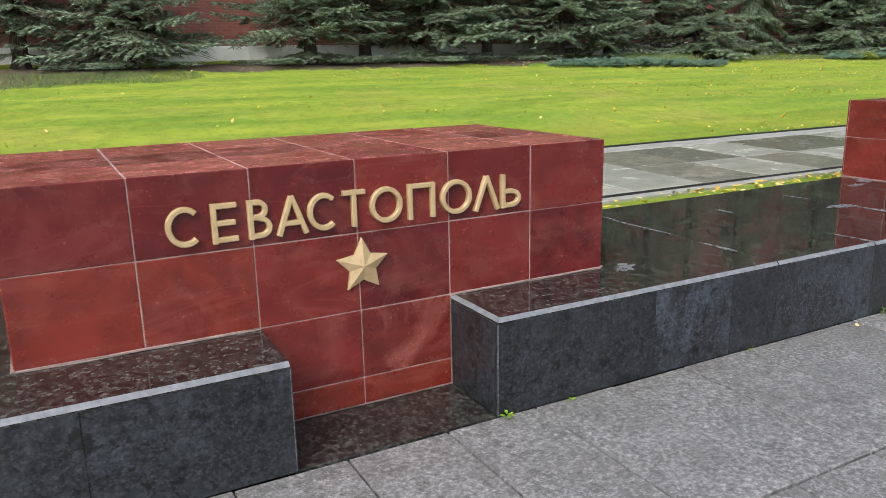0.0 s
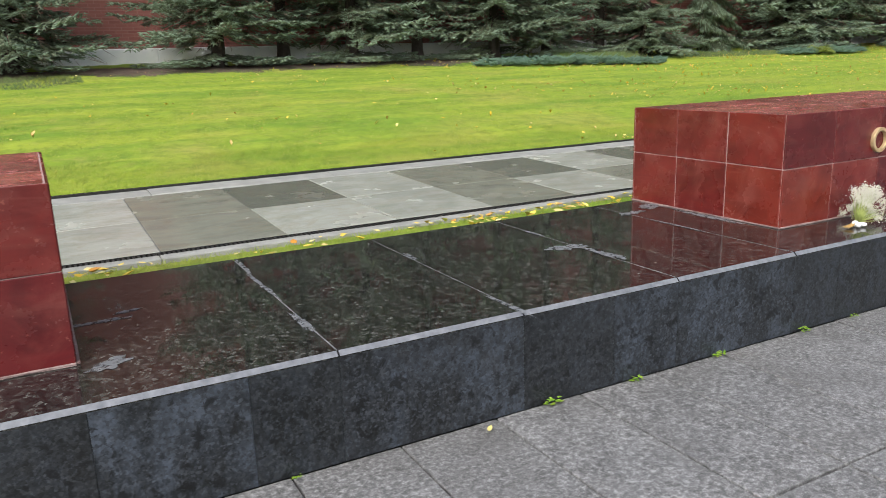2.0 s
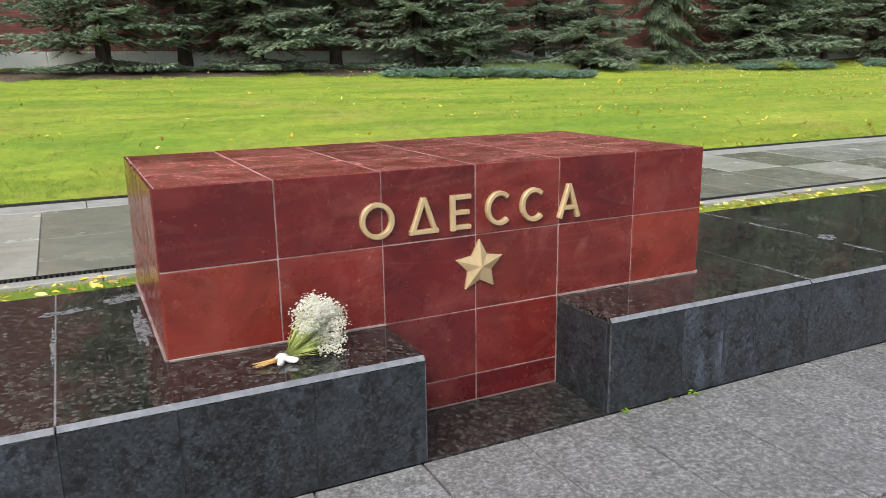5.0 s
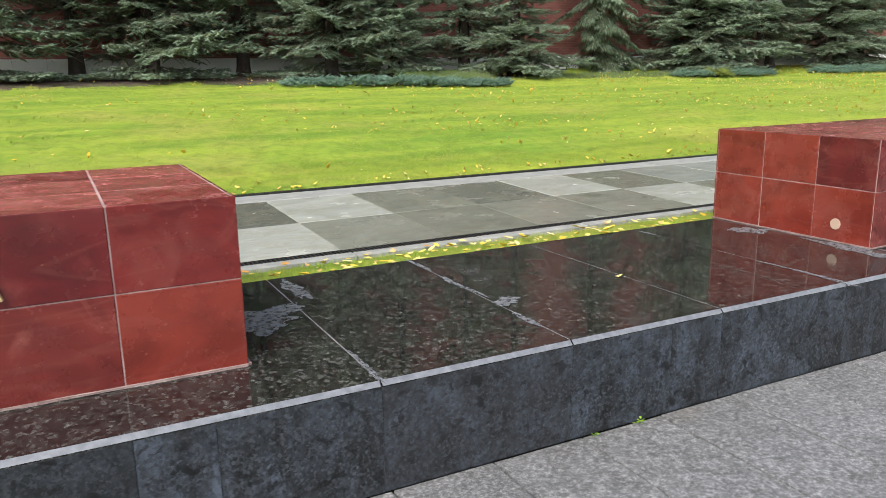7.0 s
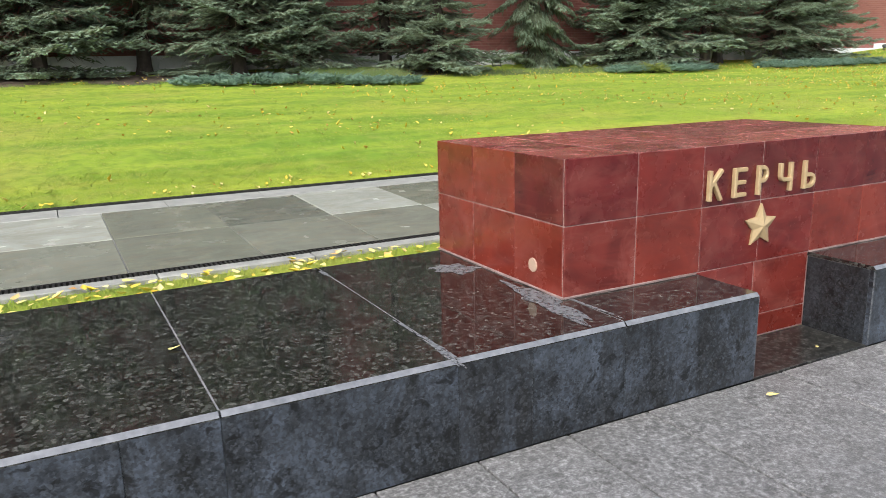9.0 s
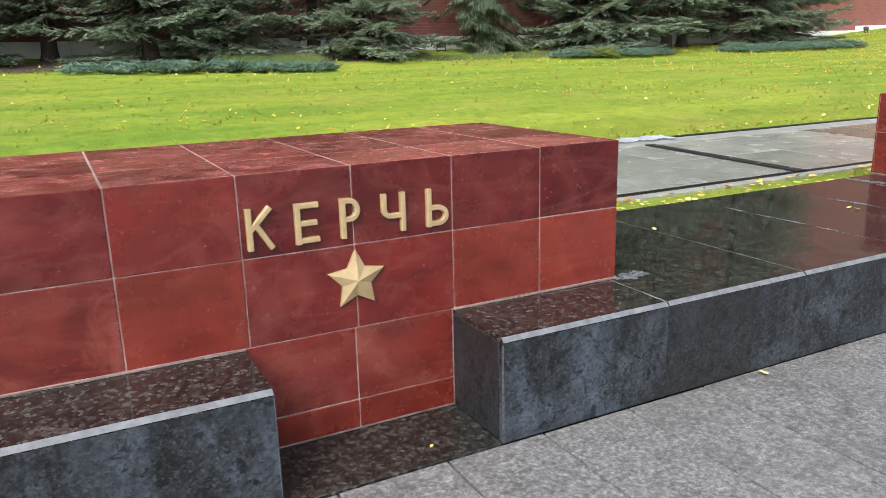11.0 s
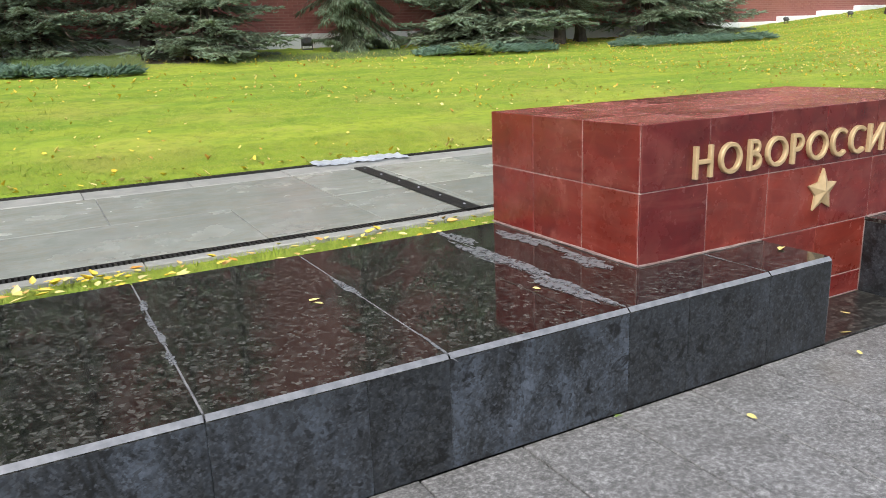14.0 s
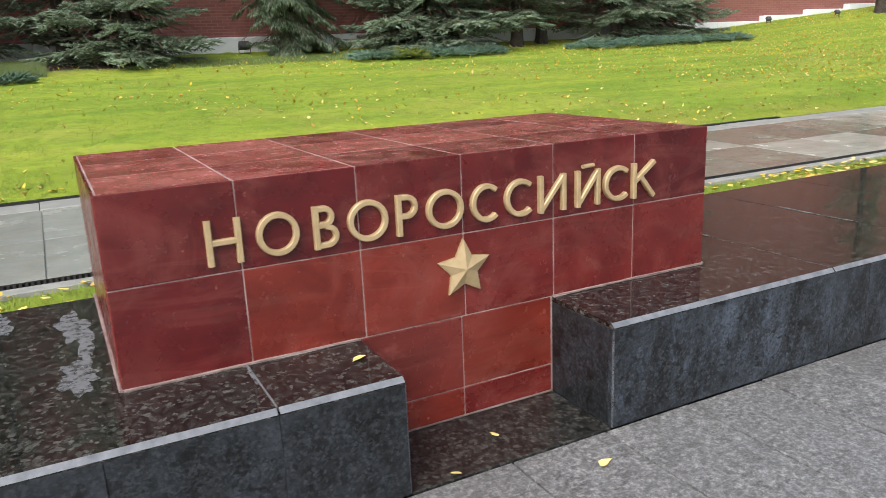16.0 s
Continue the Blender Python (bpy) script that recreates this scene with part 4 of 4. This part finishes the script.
def name_block(c, word, label, seed, stones, inset=0.0):
    """word: (letter, left edge, width) with x from the block's middle. stones: tones of the tiles, row by row, front then west end then niche. inset: how much the west end stands back."""
    rng = random.Random(seed)
    W, D, HT, TH = 2.64 - inset, Y_REAR - Y_FRONT, 1.095, 0.012
    sh, niche_w = inset / 2, 0.44
    b = empty("name_block", c, (Y_FRONT + Y_REAR) / 2, 0, label, "memorial block", "red name blocks in a row")
    yf, yr = Y_FRONT - b.location.y, Y_REAR - b.location.y
    part("core", box(W - 0.009, D - 0.009, HT - 0.0012, (sh, 0, (HT - 0.0012) / 2)), MORTAR, b)
    rows = ((HT + GAP / 2, 0.785), (0.785, TOP + 0.003))
    cw, cd = W / 6, D / 3

    front, end, niche = (t.split() for t in stones)

    def put(sx, sy, sz, x, y, z, mat=STONES["m"]):
        o = piece("tile", tile(sx, sy, sz, mat), b, x, y, z)
        o.location.y += rng.uniform(-0.0012, 0.0012) if mat != RED_TOP else 0
        o.location.z += rng.uniform(-0.0008, 0.0008) if mat != RED_TOP else rng.uniform(-0.0002, 0.0004)

    for row, (za, zb) in enumerate(rows):
        zc, hz = (za + zb) / 2, za - zb - GAP
        for k in range(6):
            x = sh - W / 2 + cw * (k + 0.5)
            put(cw - GAP, TH, hz, x, yf + TH / 2, zc, STONES[front[row][k]])
            put(cw - GAP, TH, hz, x, yr - TH / 2, zc)
        for k in range(3):
            y = yf + cd * (k + 0.5)
            dy = cd - GAP - (TH if k in (0, 2) else 0)
            y += TH / 2 if k == 0 else (-TH / 2 if k == 2 else 0)
            put(TH, dy, hz, sh - W / 2 + TH / 2, y, zc, STONES[end[row][k]])
            put(TH, dy, hz, sh + W / 2 - TH / 2, y, zc)
    for row, (za, zb) in enumerate(((TOP + 0.003, 0.132), (0.132, 0.006))):
        for k, x in enumerate((-niche_w / 2, niche_w / 2)):
            put(niche_w - GAP, TH, za - zb - GAP, x, yf + TH / 2, (za + zb) / 2, STONES[niche[row][k]])
    for k in range(6):
        for j in range(3):
            sx, sy = cw - GAP - (TH if k in (0, 5) else 0), cd - GAP - (TH if j in (0, 2) else 0)
            ox, oy = (TH / 2) * ((k == 0) - (k == 5)), (TH / 2) * ((j == 0) - (j == 2))
            put(sx, sy, TH, sh - W / 2 + cw * (k + 0.5) + ox, yf + cd * (j + 0.5) + oy, HT - TH / 2 - 0.0005, RED_TOP)
    # mortar bead where the block meets the plinth
    for sx, sy, x, y in ((0.010, D, sh - W / 2 - 0.004, 0), (0.010, D, sh + W / 2 + 0.004, 0), (0.87 - inset, 0.010, sh - 0.88, yf - 0.004), (0.87, 0.010, 0.88, yf - 0.004)):
        bm = box(sx, sy, 0.008, (x, y, TOP + 0.0038))
        bmesh.ops.subdivide_edges(bm, edges=bm.edges[:], cuts=6, use_grid_fill=True)
        for v in bm.verts:
            v.co += Vector((rng.uniform(-0.0025, 0.0025), rng.uniform(-0.0025, 0.0025), rng.uniform(-0.001, 0.002)))
        part("mortar_bead", bm, BEAD, b, "pale uneven mortar bead")
    for ch, left, width in word:
        bm = bmesh.new()
        for k, (pts, closed) in enumerate(glyph("I" if ch == "J" else ch, width)):
            q = 1 - 0.006 * k
            stroke(bm, [(width / 2 + (x - width / 2) * q, H / 2 + (z - H / 2) * q) for x, z in pts], ST * q, closed, DEEP - 0.0005 * k)
        if ch == "J":
            stroke(bm, [(width * 0.28, H + 0.014), (width * 0.72, H + 0.018)], 0.014)
        bmesh.ops.recalc_face_normals(bm, faces=bm.faces[:])
        o = part("letter", bm, BRONZE, b, "raised gilt bronze letter")
        o.location = (left, yf - 0.002, 0.818)
    o = piece("star", STAR, b, 0.012, yf - 0.002, 0.645)
    tagged(o, "faceted gilt bronze five-pointed star")
    return b


name_block(CENTRES[0], (("C", -0.765, 0.125), ("E", -0.597, 0.098), ("B", -0.458, 0.095), ("A", -0.347, 0.132), ("C", -0.217, 0.123), ("T", -0.066, 0.10),
                        ("O", 0.055, 0.150), ("P", 0.232, 0.132), ("O", 0.392, 0.157), ("L", 0.560, 0.138), ("b", 0.706, 0.108)), "red stone block lettered СЕВАСТОПОЛЬ with a bronze star", 11, ("dddmdm oomdmd", "mmm omm", "mp oo"))
name_block(CENTRES[1], (("O", -0.541, 0.150), ("D", -0.323, 0.134), ("E", -0.129, 0.096), ("C", 0.044, 0.124), ("C", 0.222, 0.124), ("A", 0.424, 0.123)), "red stone block lettered ОДЕССА with a bronze star", 12, ("dddmdm omdppo", "mmm omm", "dm dd"))
block3 = name_block(CENTRES[2], (("K", -0.399, 0.10), ("E", -0.219, 0.092), ("R", -0.041, 0.080), ("4", 0.129, 0.102), ("b", 0.325, 0.098)), "red stone block lettered КЕРЧЬ with a bronze star", 13, ("dmdddd pommoo", "doo ooo", "mp oo"), 0.03)
name_block(CENTRES[3], (("H", -0.960, 0.120), ("O", -0.792, 0.152), ("B", -0.589, 0.094), ("O", -0.460, 0.158), ("R", -0.268, 0.089), ("O", -0.143, 0.160), ("C", 0.050, 0.129),
                        ("C", 0.206, 0.136), ("I", 0.370, 0.136), ("J", 0.558, 0.127), ("C", 0.705, 0.141), ("K", 0.863, 0.132)), "red stone block lettered НОВОРОССИЙСК with a bronze star", 14, ("dddddd doommm", "mpm opm", "po om"), 0.04)
plug = bmesh.new()
bmesh.ops.create_cone(plug, cap_ends=True, segments=24, radius1=0.036, radius2=0.034, depth=0.006)
o = part("plug", plug, PLUG, block3, "round pale mortar plug in the side")
o.rotation_euler = (0, radians(-90), 0)
o.location = (-1.292, 3.66 - (Y_FRONT + Y_REAR) / 2, 0.555)


# ---- bouquet of dried white flowers ----
def bouquet():
    rng = np.random.default_rng(77)
    b = empty("bouquet", 6.42, 3.20, TOP + 0.003, "lying bouquet of dried white gypsophila in a paper wrap", "flowers")
    sprigs, each = 80, 60
    el, az = np.radians(rng.uniform(4, 60, sprigs)), np.radians(18 + rng.normal(0, 17, sprigs))
    ln = rng.uniform(0.13, 0.27, sprigs) * (1 - 0.18 * np.abs(el - 0.5))
    tips = np.array([0.02, 0.005, 0.018]) + ln[:, None] * np.stack((np.cos(el) * np.cos(az), np.cos(el) * np.sin(az), np.sin(el)), 1)
    n = sprigs * each
    p = np.repeat(tips, each, 0) + rng.normal(0, 1, (n, 3)) * np.array([0.014, 0.014, 0.012])
    rng.shuffle(p)
    p[:, 2] = np.clip(p[:, 2], 0.004, None)
    k = 0.0036 * rng.uniform(0.5, 1.3, n)
    o6 = np.array([(1, 0, 0), (-1, 0, 0), (0, 1, 0), (0, -1, 0), (0, 0, 1), (0, 0, -1)], float)
    v = p[:, None] + o6[None] * k[:, None, None]
    f = np.array([(0, 2, 4), (2, 1, 4), (1, 3, 4), (3, 0, 4), (2, 0, 5), (1, 2, 5), (3, 1, 5), (0, 3, 5)])
    f = (f[None] + 6 * np.arange(n)[:, None, None]).reshape(-1, 3)
    o = new("blossom_cloud", arrays("blossom_cloud", v.reshape(-1, 3), f, BLOSSOM))
    o.parent = b
    m = 150
    q = p[:m]
    start = np.array([0.02, 0.005, 0.02]) + rng.normal(0, 0.007, (m, 3))
    v, f = spindles(start, q, np.full(m, 0.0016))
    o = new("greenery", arrays("greenery", v, f, STALK))
    o.parent = b
    m = 26
    a = np.array([0.02, 0.005, 0.016]) + rng.normal(0, 0.007, (m, 3))
    e = np.array([-0.105, -0.012, 0.006]) + np.stack((rng.uniform(-0.02, 0.02, m), rng.normal(0, 0.02, m), np.abs(rng.normal(0, 0.006, m))), 1)
    v, f = spindles(a, e, np.full(m, 0.0026))
    o = new("stem_bundle", arrays("stem_bundle", v, f, STRAW))
    o.parent = b
    bm = bmesh.new()
    for (x, y, z, r, l, yaw) in ((0.0, 0.0, 0.018, 0.017, 0.055, 0.2), (0.028, -0.022, 0.014, 0.013, 0.06, -0.7), (-0.012, -0.030, 0.012, 0.011, 0.05, 0.9)):
        g = bmesh.ops.create_uvsphere(bm, u_segments=12, v_segments=8, radius=1.0, matrix=pose(x, y, z, 0, 0, math.degrees(yaw)) @ Matrix.Diagonal((l / 2, r, r, 1)))
        for vv in g["verts"]:
            vv.co += Vector(noise.noise_vector(vv.co * 60)) * 0.004
    part("wrap", bm, PAPER, b, "crumpled white paper wrap")


bouquet()


# ---- fallen leaves and weeds ----
def leaf_arrays(x, y, z, size, seed, tilt=0.15):
    """Small curled leaves: an eight-point outline with a raised rim and a stalk tip."""
    rng = np.random.default_rng(seed)
    n = len(x)
    ang = np.array([0, 40, 85, 130, 180, 230, 275, 320]) * math.pi / 180
    rad = np.array([1.25, 0.72, 0.62, 0.66, 0.72, 0.66, 0.62, 0.72])
    yaw, curl = rng.uniform(0, 6.28, n), rng.uniform(0.05, 0.5, n)
    tx, ty = rng.normal(0, tilt, n), rng.normal(0, tilt, n)
    v = np.empty((n, 9, 3))
    v[:, 0] = np.stack((x, y, z + 0.002), 1)
    for k in range(8):
        r = rad[k] * size * rng.uniform(0.8, 1.15, n)
        lx, ly = r * np.cos(ang[k]), r * np.sin(ang[k]) * 0.85
        dz = curl * np.abs(ly) * 0.7 + np.abs(tx * (lx + size) + ty * (ly + size))
        v[:, 1 + k] = np.stack((x + lx * np.cos(yaw) - ly * np.sin(yaw), y + lx * np.sin(yaw) + ly * np.cos(yaw), z + 0.003 + np.abs(dz)), 1)
    f = np.array([(0, 1 + k, 1 + (k + 1) % 8) for k in range(8)])
    return v.reshape(-1, 3), (f[None] + 9 * np.arange(n)[:, None, None]).reshape(-1, 3)


def fallen(x, y, z, size, seed, label):
    v, f = leaf_arrays(np.zeros(1), np.zeros(1), np.zeros(1), np.array([size]), seed)
    o = new("fallen_leaf", arrays("fallen_leaf", v, f, LEAF))
    o.location = (x, y, z + 0.001)
    tagged(o, label, "leaf", "scattered fallen leaves")


for k, (x, y, s) in enumerate(((19.57, 3.236, 0.032), (17.36, 3.84, 0.024), (15.87, 4.05, 0.030), (17.37, 3.78, 0.020), (10.72, 3.69, 0.024), (18.22, 3.42, 0.016))):
    fallen(x, y, TOP + 0.001, s, 500 + k, "yellow leaf on the wet black granite")
for k, (x, y, s) in enumerate(((20.09, 3.195, 0.026), (19.82, 3.03, 0.028), (20.55, 3.34, 0.018), (20.30, 2.79, 0.030), (19.64, 2.83, 0.026), (18.73, 2.69, 0.024), (15.555, 2.942, 0.026), (6.73, 2.71, 0.026), (13.17, 2.825, 0.028), (3.74, 2.92, 0.02), (13.9, 3.12, 0.016))):
    fallen(x, y, 0.006, s, 520 + k, "yellow leaf on the stone paving")


def leaf_litter(n, xr, yr, size, seed, label, weight=None, tilt=0.4, lift=0.0):
    rng = np.random.default_rng(seed)
    x, y = rng.uniform(*xr, n), rng.uniform(*yr, n)
    if weight is not None:
        ok = rng.random(n) < weight(x, y)
        x, y = x[ok], y[ok]
    z = ground_z(x, y) + lift + rng.uniform(0.010, 0.022, len(x))
    v, f = leaf_arrays(x, y, z, size * rng.uniform(0.6, 1.3, len(x)), seed, tilt)
    tagged(new("leaf_litter", arrays("leaf_litter", v, f, LEAF)), label, "leaves", kind="stuff")


leaf_litter(1900, (-2, 28), (4.66, 5.42), 0.034, 31, "yellow leaves in the grass verge", lambda x, y: 0.35 + 0.5 * (np.sin(x * 1.3) > -0.2), 0.16, 0.016)
leaf_litter(26000, (-5, 56), (8.4, 22.8), 0.030, 32, "small yellow leaves scattered on the lawn", lambda x, y: np.clip((x - 2) / 30, 0.06, 1) * (0.34 + 0.3 * np.sin(x * 0.7 + y * 0.9) + 0.6 * np.clip((x - 28) / 8, 0, 1)))
leaf_litter(160, (9, 27), (8.3, 8.6), 0.03, 33, "yellow leaves caught at the lawn edge")


def weed(x, y, size, seed):
    rng = np.random.default_rng(seed)
    n = 16
    a = rng.uniform(0, 6.28, n)
    d = rng.uniform(0.2, 1, n) * size
    v, f = leaf_arrays(d * np.cos(a), 0.5 * d * np.sin(a), rng.uniform(0.004, 0.7 * size, n), rng.uniform(0.3, 0.6, n) * size * 0.6, seed)
    o = new("weed_tuft", arrays("weed_tuft", v, f, WEED))
    o.location = (x, y, 0.0)
    tagged(o, "tiny green weed in the paving joint by the plinth", "weed", "weeds along the plinth foot")


for k, (x, s) in enumerate(((1.463, 0.036), (1.80, 0.024), (4.10, 0.045), (5.08, 0.03), (4.54, 0.022), (2.96, 0.022), (4.57, 0.03), (5.115, 0.032), (5.73, 0.035), (6.15, 0.03), (7.87, 0.03), (8.27, 0.03), (8.13, 0.02), (10.25, 0.03), (10.01, 0.02), (16.9, 0.02), (18.3, 0.016))):
    weed(x, 2.975, s, 600 + k)


# ---- floodlights on the grass ----
def floodlight(x, y, turn, size=1.0):
    z = float(ground_z(x, y))
    f = empty("floodlight", x, y, z - 0.01, "small grey floodlight standing on the grass", "floodlight", "floodlights before the wall")
    f.rotation_euler, f.scale = (0, 0, turn), (size,) * 3
    part("base", box(0.22, 0.14, 0.04, (0, 0, 0.02), 0.006), GREYMETAL, f)
    for s in (-1, 1):
        part("bracket", box(0.012, 0.04, 0.20, (s * 0.13, 0, 0.13), 0.003), GREYMETAL, f)
    bm = box(0.24, 0.13, 0.17, (0, 0, 0), 0.015)
    housing = part("housing", bm, GREYMETAL, f)
    housing.location, housing.rotation_euler = (0, 0, 0.20), (radians(-35), 0, 0)
    part("glass", box(0.20, 0.008, 0.13, (0, 0.068, 0), 0.002), GLASS, housing)


floodlight(23.84, 22.2, 0.0, 1.2)
floodlight(44.6, 22.4, 0.0, 0.9)
floodlight(47.6, 21.6, 0.0, 0.9)


# ---- granite paving ----
def pavement():
    pave = tagged(new("pavement"), "grey granite slab paving", "paving", kind="structure")
    part("bed", box(70, 33.4, 0.04, (14, -13.32, -0.068)), CONCRETE, pave)
    px, x0 = 0.4385, 2.07
    rows = [3.008, 2.035, 1.07, 0.105]
    rng = random.Random(9)
    meshes = [mesh_of("paving_slab", box(px - 0.009, a - b - 0.011, 0.05, (0, 0, -0.025), 0.0025), PAVING) for a, b in zip(rows, rows[1:])]
    # plain slabs past the stretch walked by
    V, F = [], []
    quad = np.array([(0, 1, 2), (0, 2, 3)])

    def far(xa, ya, yb):
        V.append(((xa + 0.003, yb + 0.003, 0), (xa + px - 0.003, yb + 0.003, 0), (xa + px - 0.003, ya - 0.003, 0), (xa + 0.003, ya - 0.003, 0)))
        F.append(quad + 4 * len(F))

    for k in range(-40, 80):
        xa = x0 + px * k
        for j, (a, b) in enumerate(zip(rows, rows[1:])):
            if -1.6 < xa < 26 and j < 2:
                piece("paving_slab", meshes[j], pave, xa + px / 2, (a + b) / 2, rng.uniform(-0.0022, 0.0018), (rng.uniform(-0.002, 0.002), rng.uniform(-0.002, 0.002), 0))
            else:
                far(xa, a, b)
        for j in range(30):
            far(xa, 0.105 - 0.97 * j, 0.105 - 0.97 * (j + 1))
    rest = new("paving_beyond", arrays("paving_beyond", np.array(V).reshape(-1, 3), np.concatenate(F), PAVING))
    rest.parent = pave
    tagged(rest, "grey granite paving running on", kind="stuff")


pavement()
